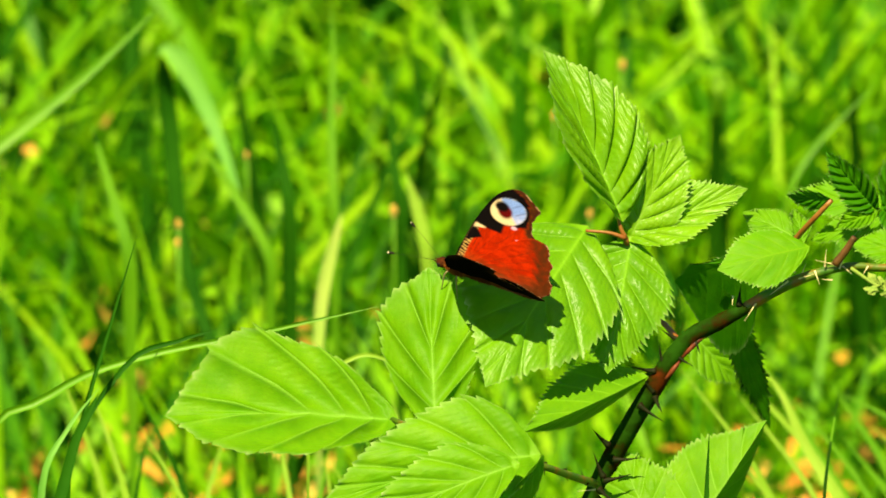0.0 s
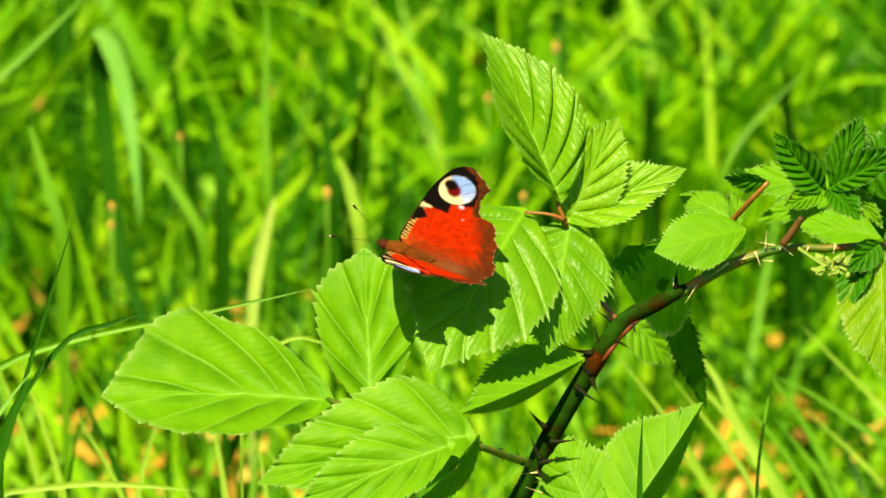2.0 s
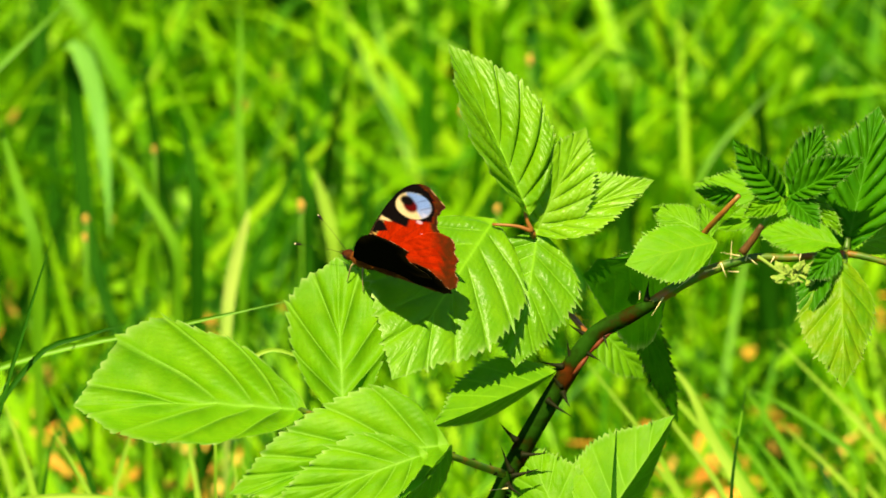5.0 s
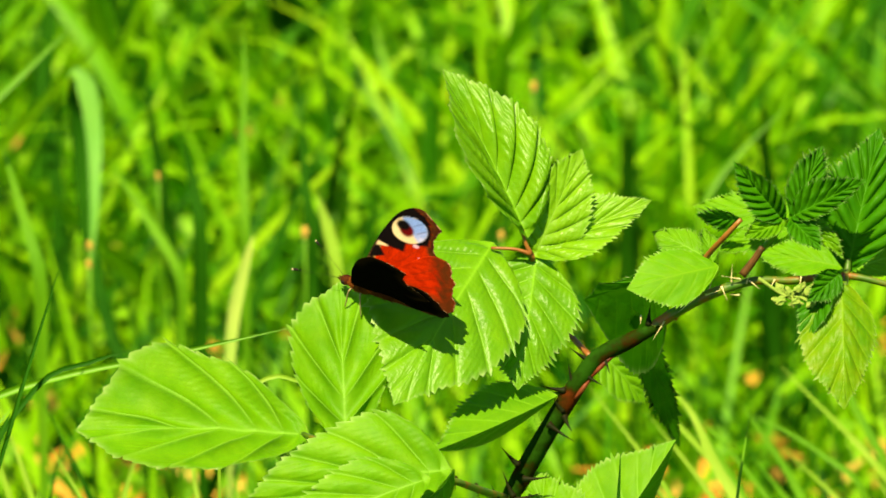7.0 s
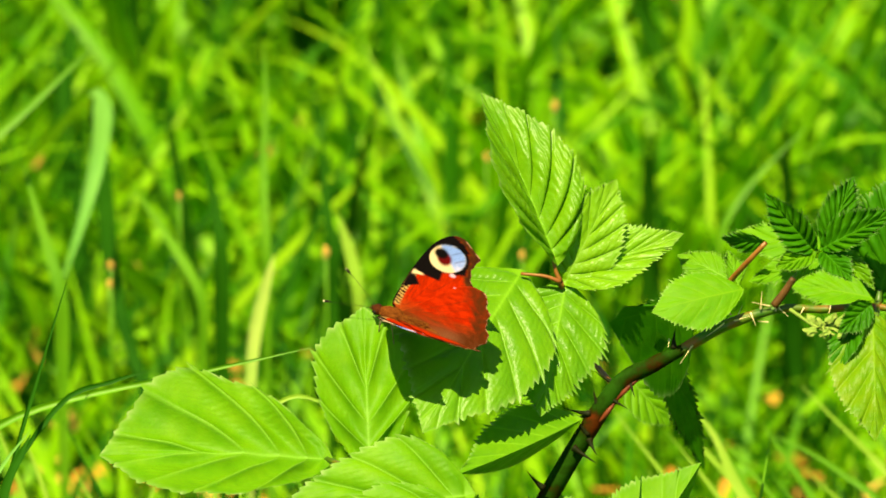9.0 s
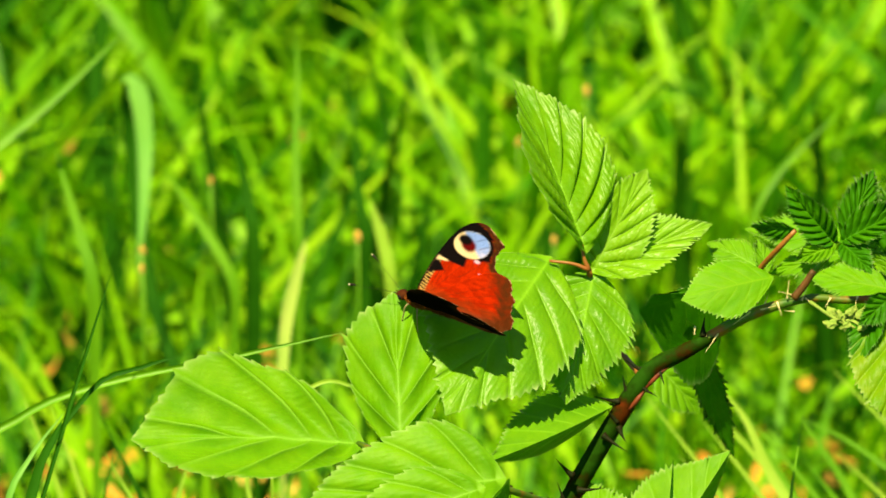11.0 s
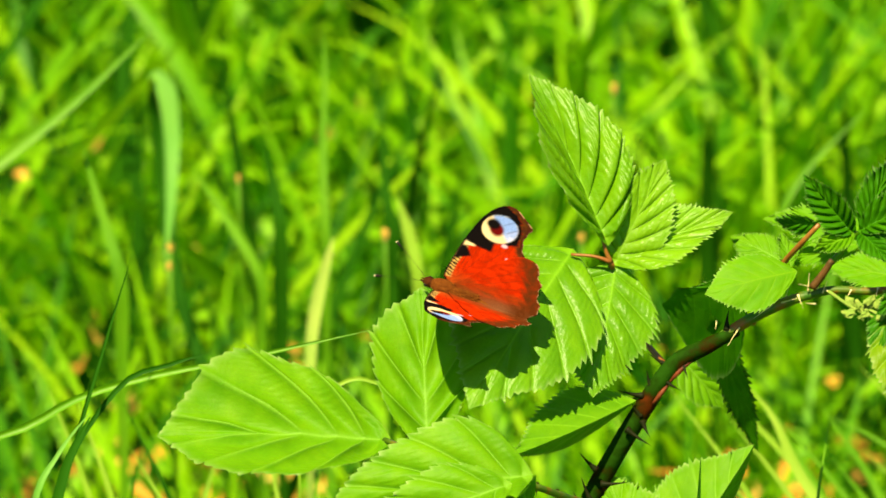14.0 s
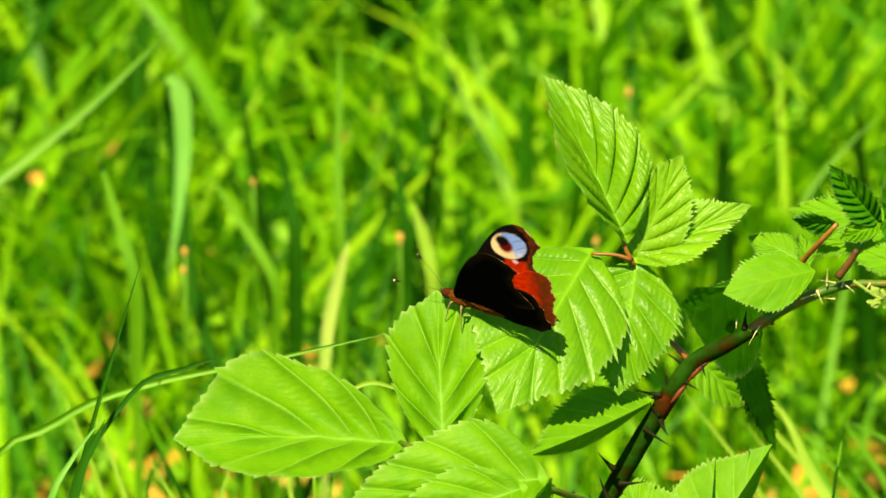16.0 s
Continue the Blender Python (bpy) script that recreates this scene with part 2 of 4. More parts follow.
def leaflet_mesh(length, width, fold=10.0, bend=20.0, pleat=0.9, pairs=8, tooth=1.7, seed=0, wide_at=0.36, skew=0.0, slant=0.85, roll=0.0, groove=0.75, lean=1.0, ladder=0.5, quilt=0.25):
    """A toothed, pleated bramble leaflet, in mm: base at the origin, midrib along +Y, upper side +Z."""
    rnd = random.Random(seed)
    per, nq = 20, 12
    na = pairs * per
    ph = rnd.uniform(0, 6)
    F, B = radians(fold), radians(bend) / length

    odd = [rnd.uniform(0.55, 1.45) for _ in range(140)]

    def outline(y):
        if y < wide_at:
            return math.sin(0.5 * math.pi * max(0.0, (y + 0.05) / (wide_at + 0.05))) ** 0.72
        u = (y - wide_at) / (1 - wide_at)
        return max(0.0, math.cos(0.5 * math.pi * u)) ** 0.95 * (1 - 0.30 * u ** 3)

    def place(s, q, sgn):
        a = s ** 1.5
        end = min(1.0, a + slant * (1 - a) * math.sqrt(a)) - 0.05 * (1 - a) ** 8
        w = 0.5 * width * outline(end) * (1 + 0.04 * math.sin(2.2 * a * 6.3 + ph + sgn) + skew * sgn)
        k = s * pairs * 4.0
        f = k % 1.0
        size = tooth * (1.35 if int(k) % 4 == 3 else 0.75) * odd[int(k) % 97 + (0 if sgn < 0 else 40)] * (1 - 0.6 * a) * min(1.0, w / (0.12 * width))
        x = q * w + size * (f - 0.3) * q ** 6
        y = length * (a + (end - a) * q ** 1.15) + size * 0.9 * f * q ** 8 * (1 - a)
        panel = s * pairs
        v = abs(math.sin(math.pi * (panel % 1.0) ** lean)) if lean != 1.0 else abs(math.sin(math.pi * panel))
        edge = abs(math.sin(math.pi * panel))
        near = min(1.0, w / (0.18 * width))
        z = pleat * (v ** groove - 0.5) * min(1.0, q * 2.6) * (1 - 0.5 * q) * near
        z += (0.12 * abs(pleat) * noise.noise((a * 8 + ph, q * 3 * sgn, seed)) + 0.12 * pleat * math.sin(s * pairs * 6.28 + 1.0) * q ** 3) * near
        z += (roll * q ** 4 if sgn > 0 else 0.0) * w * 0.5 + 0.9 * noise.noise((a * 3.2 + ph, q * 1.6 * sgn, seed + 0.5)) * q * near
        z += quilt * noise.noise((panel * 1.7 + ph, q * 5.5 * sgn, seed + 2.5)) * edge * min(1.0, 3 * q) * near
        line = 0.8 * max(0.0, 1 - edge * 4.0) * min(1.0, q * 8) * (1 - q) ** 0.5
        mark = max(line, max(0.0, 1 - q * 22))
        cross = x + 0.7 * noise.noise((a * 26 + ph, q * 5, 3.0)) + 2.3 * noise.noise((round(panel - 0.5) * 3.7, sgn * 2.0, seed))
        rung = ladder * edge ** 0.6 * min(1.0, q * 2.5) * max(0.0, 0.55 + 0.9 * noise.noise((panel * 1.3 + ph, q * 4.0 * sgn, seed + 7.5)))
        z += x * math.sin(F)
        x *= math.cos(F) * sgn
        if abs(B) > 1e-6:
            ang = B * y
            y, z = math.sin(ang) / B + z * math.sin(ang), (math.cos(ang) - 1) / B + z * math.cos(ang)
        return (x * 0.001, y * 0.001, z * 0.001), min(1.0, mark), cross, rung

    verts, vein, ribs, rim_glints, rungs, faces = [], [], [], [], [], []
    cols = 2 * nq + 1
    for i in range(na + 1):
        f = i % per / per
        a = (i // per + 0.7 * f + 0.3 * (0.5 - 0.5 * math.cos(math.pi * f))) / pairs
        for j in range(cols):
            q = (abs(j - nq) / nq) ** 1.35
            p, k, c, r = place(min(a, 1.0), q, -1 if j < nq else 1)
            verts.append(p)
            vein.append(k)
            ribs.append(c)
            rungs.append(r)
            # how strongly the edge takes the pale tip and glint colour
            rim_glints.append(max(0.0, q * 10 - 9) * (0.6 + 0.45 * noise.noise((i * 0.21, j * 0.5, seed))))
    for i in range(na):
        for j in range(cols - 1):
            o = i * cols + j
            faces.append((o, o + 1, o + cols + 1, o + cols))
    me = smooth_mesh("leaflet", verts, faces)
    for word, values in (("vein", vein), ("ribs", ribs), ("rim", rim_glints), ("ladder", rungs)):
        me.attributes.new(word, "FLOAT", "POINT").data.foreach_set("value", values)
    return me


def leaflet(parent, origin, base, tip, face, width, material, label="", **shape):
    """Width is a share of the length; base and tip are in the bramble's own space, origin is the parent's place in it."""
    span = (tip - base).length * 1000
    bend = radians(shape.get("bend", 20.0))
    length = span * (abs(bend) / 2 / math.sin(abs(bend) / 2) if abs(bend) > 1e-3 else 1.0)
    me = leaflet_mesh(length, width * length, **shape)
    m = frame_of(base - origin, tip - origin, face) @ pose(0, 0, 0, math.degrees(bend) / 2)
    return part("leaflet", me, material, parent, label, m)


# ---- ground ----
def height(x, y):
    return 0.012 * noise.noise((x * 3.1, y * 3.1, 0.3)) + 0.005 * noise.noise((x * 11, y * 11, 1.7))


def ground_sheet():
    xs = np.concatenate([-np.geomspace(400, 1.2, 14), np.linspace(-1, 1, 61), np.geomspace(1.2, 400, 14)])
    ys = np.concatenate([-np.geomspace(400, 1.2, 14), np.linspace(-1, 3, 101), np.geomspace(3.2, 400, 14)])
    nx = len(xs)
    verts = [(x, y, height(x, y) if abs(x) < 3 and -3 < y < 5 else 0.0) for y in ys for x in xs]
    faces = [(j * nx + i, j * nx + i + 1, (j + 1) * nx + i + 1, (j + 1) * nx + i) for j in range(len(ys) - 1) for i in range(nx - 1)]
    ob = part("ground", smooth_mesh("ground", verts, faces), M_SOIL)
    return tagged(ob, "mossy meadow soil under the long grass", "ground", kind="structure")


# ---- grass ----
class Sward:
    """Collects blades into one mesh."""

    def __init__(self):
        self.verts, self.faces = [], []

    def blade(self, root, heading, tall, wide, lean, droop, roll=0.0, segs=7):
        """A keeled, tapering blade: lean and droop in degrees, from upright at the root to its tip."""
        n0 = len(self.verts)
        hx, hy = math.cos(heading), math.sin(heading)
        sx, sy = -math.sin(heading + roll), math.cos(heading + roll)
        p = Vector(root)
        step = tall / segs
        for i in range(segs + 1):
            u = i / segs
            a = radians(lean + droop * u * u)
            w = wide * 0.5 * (min(1.0, 0.55 + 2.2 * u) * (1 - u ** 2.6) + 0.02)
            k = w * 0.35
            self.verts += [(p.x - sx * w, p.y - sy * w, p.z), (p.x + hx * k * -math.cos(a), p.y - hy * k * math.cos(a), p.z + k * math.sin(a)), (p.x + sx * w, p.y + sy * w, p.z)]
            p = p + Vector((hx * math.sin(a), hy * math.sin(a), math.cos(a))) * step
        for i in range(segs):
            o = n0 + i * 3
            self.faces += [(o, o + 1, o + 4, o + 3), (o + 1, o + 2, o + 5, o + 4)]

    def scrap(self, at, size, normal, spin, slim=0.6, cup=0.2):
        """A small oval leaf, cupped, of eight faces."""
        n0 = len(self.verts)
        z = Vector(normal).normalized()
        x = z.cross(Vector((math.cos(spin), math.sin(spin), 0.13))).normalized()
        y = z.cross(x)
        p = Vector(at)
        self.verts.append(tuple(p - z * size * cup))
        for i in range(8):
            w = i * math.pi / 4
            r = size * (1.15 if i == 2 else 1.0)
            self.verts.append(tuple(p + x * math.cos(w) * r * slim + y * math.sin(w) * r))
        for i in range(8):
            self.faces.append((n0, n0 + 1 + i, n0 + 1 + (i + 1) % 8))

    def finish(self, name, material, label, category, kind="stuff"):
        ob = part(name, smooth_mesh(name, self.verts, self.faces), material)
        return tagged(ob, label, category, kind=kind)


def meadow():
    rnd = random.Random(11)
    s = Sward()

    def sow(n, x0, x1, y0, y1, tall, wide, lean, droops, segs=7, clear=0.0):
        for _ in range(n):
            x, y = rnd.uniform(x0, x1), rnd.uniform(y0, y1)
            if clear and abs(x) < clear and y > -2.4 and (y > 0.3 or abs(x) < 0.3):
                continue
            if noise.noise((x * 6.0, y * 4.0, 7.7)) < -0.25 and rnd.random() < 0.8:
                continue
            t = rnd.uniform(*tall) * (1 + 0.3 * noise.noise((x * 4, y * 4, 2.2)))
            s.blade((x, y, height(x, y) - 0.004), rnd.uniform(0, 6.28), t, rnd.uniform(*wide), rnd.uniform(*lean), rnd.choice(droops) * rnd.uniform(0.5, 1.2), rnd.uniform(-0.9, 0.9), segs)

    sow(3600, -0.40, 0.40, 0.48, 1.0, (0.05, 0.13), (0.003, 0.008), (5, 50), (10, 30, 60, 90))
    sow(4200, -0.45, 0.45, 0.95, 2.1, (0.06, 0.17), (0.004, 0.009), (5, 50), (10, 30, 60, 90))
    sow(1700, -0.45, 0.45, 0.95, 2.1, (0.12, 0.26), (0.006, 0.012), (10, 60), (10, 40, 90))
    sow(2400, -0.6, 0.6, 2.1, 3.0, (0.10, 0.28), (0.004, 0.009), (5, 40), (10, 40, 80))
    sow(9000, -1.7, 1.7, -2.6, 3.2, (0.06, 0.2), (0.003, 0.008), (5, 50), (10, 40, 80), 4, 0.42)
    sow(16000, -4.0, 4.0, -4.0, 6.5, (0.08, 0.26), (0.005, 0.012), (5, 50), (10, 40, 80), 3, 1.2)
    later = random.Random(29)
    for _ in range(1500):
        x, y = later.uniform(-0.40, 0.40), later.uniform(0.48, 1.1)
        s.blade((x, y, height(x, y) - 0.004), later.uniform(0, 6.28), later.uniform(0.09, 0.20), later.uniform(0.003, 0.007), later.uniform(20, 65), later.uniform(5, 40), later.uniform(-0.9, 0.9))
    for n, x0, x1, y0, y1, low, high in ((5000, -0.5, 0.5, -2.6, 0.15, 0.05, 0.16), (12000, -2.2, 2.2, -2.8, 3.4, 0.06, 0.2), (24000, -5.0, 5.0, -5.0, 7.0, 0.08, 0.26)):
        for _ in range(n):
            x, y = later.uniform(x0, x1), later.uniform(y0, y1)
            if abs(x) < 0.62 and y > 0.15 or (high > 0.17 and abs(x) < 0.5 and y > -2.4):
                continue
            s.blade((x, y, height(x, y) - 0.004), later.uniform(0, 6.28), later.uniform(low, high), later.uniform(0.004, 0.010), later.uniform(5, 50), later.uniform(5, 70), later.uniform(-0.9, 0.9), 3)
    for _ in range(1300):
        x, y = later.uniform(-0.48, 0.48), later.uniform(0.9, 2.1)
        way = later.choice((0.0, math.pi)) + later.uniform(-0.7, 0.7)
        s.blade((x, y, height(x, y) - 0.004), way, later.uniform(0.12, 0.24), later.uniform(0.005, 0.011), later.uniform(30, 58), later.uniform(5, 45), later.uniform(0.9, 2.2))
    s.finish("meadow_grass", M_GRASS, "long sunlit yellow-green meadow grass", "grass")
    # Shade in the sward's gaps, put in as dark-coloured blades.
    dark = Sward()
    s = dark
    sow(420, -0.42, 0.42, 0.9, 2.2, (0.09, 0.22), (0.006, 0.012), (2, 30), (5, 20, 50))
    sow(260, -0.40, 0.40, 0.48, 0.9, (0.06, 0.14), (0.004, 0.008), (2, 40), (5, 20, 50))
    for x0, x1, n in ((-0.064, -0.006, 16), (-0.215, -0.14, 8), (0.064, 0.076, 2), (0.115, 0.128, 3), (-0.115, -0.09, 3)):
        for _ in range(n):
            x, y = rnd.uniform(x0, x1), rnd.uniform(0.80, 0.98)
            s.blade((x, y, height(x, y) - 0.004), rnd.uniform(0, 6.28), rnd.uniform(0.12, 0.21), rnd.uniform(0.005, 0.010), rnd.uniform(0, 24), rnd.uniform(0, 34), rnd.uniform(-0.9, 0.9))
    dark.finish("shade_grass", M_BLADE_DARK, "broad dark-coloured grass standing for shade between the bright blades", "grass")
    h = Sward()
    for _ in range(6000):
        y = rnd.uniform(0.7, 2.4)
        x = rnd.uniform(-0.36, 0.36) * (1 + 0.15 * y)
        if noise.noise((x * 7.0 + 9, y * 5.0, 3.1)) < -0.12 or y < 1.15 and rnd.random() < 0.6:
            continue
        z = height(x, y) + rnd.uniform(0.01, 0.09)
        h.scrap((x, y, z), rnd.uniform(0.003, 0.009), (rnd.uniform(-0.9, 0.9), rnd.uniform(-1.2, 0.2), 1), rnd.uniform(0, 6.28), rnd.uniform(0.2, 0.55))
    wide = random.Random(37)
    for _ in range(11000):
        x, y = wide.uniform(-4.0, 4.0), wide.uniform(-4.0, 6.5)
        if abs(x) < 0.62 and y > -0.3:
            continue
        h.scrap((x, y, height(x, y) + wide.uniform(0.01, 0.08)), wide.uniform(0.005, 0.014), (wide.uniform(-0.9, 0.9), wide.uniform(-0.9, 0.9), 1), wide.uniform(0, 6.28), wide.uniform(0.2, 0.55))
    h.finish("meadow_herbs", M_HERB, "low leafy herbs growing between the grass", "herbs")
    d = Sward()
    for _ in range(520):
        y = rnd.uniform(0.48, 0.80)
        x = rnd.uniform(-0.4, 0.4)
        d.scrap((x, y, height(x, y) + rnd.uniform(0.01, 0.07)), rnd.uniform(0.005, 0.015), (rnd.uniform(-0.7, 0.7), rnd.uniform(-0.9, 0.3), 1), rnd.uniform(0, 6.28), rnd.uniform(0.12, 0.36))
    for _ in range(520):
        y = rnd.uniform(0.70, 0.95)
        x = rnd.uniform(-0.22, 0.22)
        if noise.noise((x * 22.0, y * 9.0, 5.5)) < 0.02 or abs(x - 0.005) < 0.03:
            continue
        d.scrap((x, y, height(x, y) + rnd.uniform(0.02, 0.07)), rnd.uniform(0.003, 0.0085), (rnd.uniform(-0.7, 0.7), rnd.uniform(-1.2, 0.0), 1), rnd.uniform(0, 6.28), rnd.uniform(0.2, 0.5))
    for _ in range(16):
        y = rnd.uniform(0.80, 1.10)
        x = rnd.uniform(-0.24, -0.03)
        d.scrap((x, y, height(x, y) + rnd.uniform(0.04, 0.09)), rnd.uniform(0.002, 0.0042), (rnd.uniform(-0.7, 0.7), -1, 0.6), rnd.uniform(0, 6.28), rnd.uniform(0.4, 0.8))
    for _ in range(50):
        y = rnd.uniform(1.1, 2.2)
        x = rnd.uniform(-0.4, 0.4)
        d.scrap((x, y, height(x, y) + rnd.uniform(0.04, 0.13)), rnd.uniform(0.003, 0.006), (rnd.uniform(-0.7, 0.7), -1, 0.5), rnd.uniform(0, 6.28), rnd.uniform(0.2, 0.5))
    for _ in range(2200):
        x, y = wide.uniform(-3.0, 3.0), wide.uniform(-3.0, 4.0)
        if abs(x) < 0.62 and y > -0.3:
            continue
        d.scrap((x, y, height(x, y) + wide.uniform(0.01, 0.06)), wide.uniform(0.004, 0.012), (wide.uniform(-0.7, 0.7), wide.uniform(-0.7, 0.7), 1), wide.uniform(0, 6.28), wide.uniform(0.12, 0.4))
    d.finish("leaf_litter", M_LITTER, "dry orange dead leaves lying in the grass", "dead leaves")


# ---- single grass blades that stand out ----
TILT = pose(0, 0, 0.45, 68.0)


def ribbon(points, wide, name="grass_blade", material=None, label="", keel=0.3, face=(0, 0, 1), blunt=3.5, grow=1.15):
    """A long blade through points (mm, in the bramble's space), thin and keeled, with its root in the ground."""
    S = spline(points, 28)
    verts, faces = [], []
    for i in range(28):
        u = i / 27
        d = Vector(S[min(i + 1, 27)] - S[max(i - 1, 0)]).normalized()
        x = d.cross(Vector(face)).normalized()
        z = x.cross(d)
        w = wide * 0.5 * (min(1.0, 0.06 + grow * u ** 1.6) * (1 - u ** blunt) + 0.03)
        p = Vector(S[i])
        for o, k in ((-1, 0.0), (-0.5, -0.7), (0, -1.0), (0.5, -0.7), (1, 0.0)):
            verts.append(TILT @ ((p + x * w * o + z * w * keel * k) * 0.001))
    for i in range(27):
        for j in range(4):
            o = i * 5 + j
            faces.append((o, o + 1, o + 6, o + 5))
    ob = part(name, smooth_mesh(name, verts, faces), material)
    return tagged(ob, label, "grass blade")


def ground_below(x, y, z):
    """A point of the ground straight under a point of the bramble's space, in that space, in mm."""
    p = TILT @ V(x, y, z)
    q = TILT.inverted() @ Vector((p.x, p.y, height(p.x, p.y) - 0.003))
    return tuple(q * 1000)


def single_blades():
    def up(points, *rest, **kw):
        x, y, z = points[0]
        g = np.array(ground_below(x, y, z))
        p = np.array(points[0])
        return ribbon([tuple(g + (p - g) * k) for k in (0, 0.35, 0.7, 0.9)] + list(points), *rest, **kw)

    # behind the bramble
    # The dark stem carries the drooping leaf's shaded part in its colour.
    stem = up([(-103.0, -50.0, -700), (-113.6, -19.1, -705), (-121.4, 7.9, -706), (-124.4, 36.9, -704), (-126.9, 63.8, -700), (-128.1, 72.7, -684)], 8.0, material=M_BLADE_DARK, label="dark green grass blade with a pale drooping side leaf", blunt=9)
    swaying = ribbon([(-128.4, 72.1, -676), (-125.3, 73.9, -675), (-121.1, 67.0, -674), (-117.3, 51.8, -674), (-115.0, 30.8, -674), (-113.8, 7.8, -674)], 7.2, "drooping_leaf", M_BLADE_PALE, "", blunt=2.4, grow=5.0)
    swaying.parent = stem
    del swaying["category"]
    tagged(swaying, "pale bluish-green drooping leaf")
    up([(-69.8, -28.6, -520), (-67.7, -5.2, -520), (-62.0, 17.5, -518)], 4.6, blunt=14, material=M_BLADE_YELLOW, label="upright yellow withering grass blade")
    up([(-35.8, 3.8, -560), (-38.0, 16.6, -560), (-42.4, 30.9, -560)], 5.5, blunt=8, material=M_BLADE_LIGHT, label="short pale green upright grass blade")
    up([(84.4, 24.8, -650), (93.9, 41.8, -650), (112.8, 60.8, -650)], 4.6, material=M_BLADE, label="pale arching grass blade")
    up([(-186.4, 23.4, -500), (-165.9, 42.0, -500), (-143.6, 60.0, -500), (-118.6, 83.2, -500)], 7.2, material=M_BLADE, label="broad green leaning grass blade")
    up([(-88.0, 3.9, -600), (-99.2, 24.3, -600), (-110.3, 40.1, -600)], 6.5, material=M_BLADE, label="broad green leaning grass blade")
    up([(109.0, -97.5, -400), (86.7, -58.1, -400), (65.3, -25.5, -400)], 5.0, material=M_BLADE, label="green leaning grass blade")
    up([(120.3, -93.2, -420), (106.5, -60.3, -420), (89.2, -34.4, -420)], 5.5, material=M_BLADE, label="green leaning grass blade")
    up([(136.4, -56.1, -460), (125.8, -35.0, -460), (119.8, -15.6, -460)], 5.0, material=M_BLADE, label="green leaning grass blade")
    up([(-130.0, 3.8, -520), (-134.3, 20.0, -520), (-138.6, 34.4, -520), (-142.2, 47.0, -520)], 5.0, material=M_BLADE, label="broad sunlit grass blade", grow=3.0)
    up([(-67.7, 20.9, -640), (-68.6, 47.3, -640), (-67.9, 71.8, -640), (-68.6, 88.8, -640)], 3.6, material=M_BLADE, label="green upright grass blade", grow=3.0)
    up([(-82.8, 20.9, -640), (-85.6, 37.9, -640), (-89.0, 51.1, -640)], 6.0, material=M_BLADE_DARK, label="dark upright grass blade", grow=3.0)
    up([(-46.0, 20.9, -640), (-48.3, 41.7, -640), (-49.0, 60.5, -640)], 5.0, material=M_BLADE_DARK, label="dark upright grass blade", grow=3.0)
    up([(92.2, -76.2, -300), (78.5, -52.4, -300), (70.8, -36.0, -300), (62.6, -26.1, -300)], 5.0, material=M_BLADE_LIGHT, label="broad sunlit grass blade", grow=3.0, blunt=2.4)
    up([(125.1, -61.0, -380), (113.2, -50.0, -380), (101.3, -42.3, -380), (90.8, -37.6, -380)], 3.0, material=M_BLADE, label="green leaning grass blade", grow=3.0, blunt=2.4)
    for x, y, z, r in ((-98.9, 38.8, -700, 1.4), (-117.7, 14.1, -600, 1.6), (30.2, 71.8, -800, 2), (-47.0, 18.6, -600, 2), (17.6, 18.0, -620, 1.5), (6.1, 53.0, -760, 1.6), (-116.3, 8.2, -560, 1.6)):
        bm = bmesh.new()
        bmesh.ops.create_icosphere(bm, subdivisions=2, radius=r * 0.0006)
        for v in bm.verts:
            v.co *= 1 + 0.7 * noise.noise(v.co * 700 + Vector((x, y, 0)))
            v.co.z *= 1.9
        at = TILT @ V(x, y, z)
        flower = tagged(part("flower_head", bm, M_LITTER, None, "", Matrix.Translation(at)), "small dry tan flower head on a thin stalk", "flower", group="dry flower heads")
        part("flower_stem", tube("flower_stem", [(3, 2, (height(at.x, at.y) - at.z) * 1000 - 3, 0.7), (1, 1, (height(at.x, at.y) - at.z) * 500, 0.6), (0, 0, 0, 0.5)], 8, 6), M_BLADE, flower)
    # leaning blades low behind the bramble, lit from above
    rnd = random.Random(61)
    for k in range(16):
        x, z = 62 + 6.6 * k + rnd.uniform(-3, 3), -330 - 9 * k + rnd.uniform(-40, 40)
        top = -34 + rnd.uniform(-34, 16)
        run = rnd.uniform(0.45, 0.75) * (top + 105)
        up([(x + run * 0.5, -108, z), (x + run * 0.12, -0.5 * (108 - top) + 4, z), (x - run * 0.5, top, z)], rnd.uniform(4.0, 7.0), material=rnd.choice((M_BLADE_LIGHT, M_BLADE_LIGHT, M_BLADE, M_BLADE_LIGHT)), label="light green leaning grass blade", grow=3.0, blunt=2.4)
    for k in range(16):
        x, z = -128 + 6.4 * k + rnd.uniform(-3, 3), -300 + rnd.uniform(-60, 60)
        top = -46 + rnd.uniform(-24, 22)
        run = rnd.choice((-1, 1, 1)) * rnd.uniform(0.1, 0.55) * (top + 105)
        up([(x + run * 0.5, -106, z), (x + run * 0.12, -0.5 * (106 - top) + 4, z), (x - run * 0.5, top, z)], rnd.uniform(3.0, 5.2), material=rnd.choice((M_BLADE_LIGHT, M_BLADE_LIGHT, M_BLADE, M_BLADE_DARK)), label="sunlit green grass blade between dead leaves", grow=3.0, blunt=2.4)
    # beside and in front of the bramble
    stalk = up([(-122.4, -66.6, -30), (-114.8, -36.1, -30), (-109.4, -17.3, -32), (-101.2, 10.0, -35)], 2.2, material=M_BLADE_DARK, label="thin dark green grass stalk beside the bramble", keel=0.8)
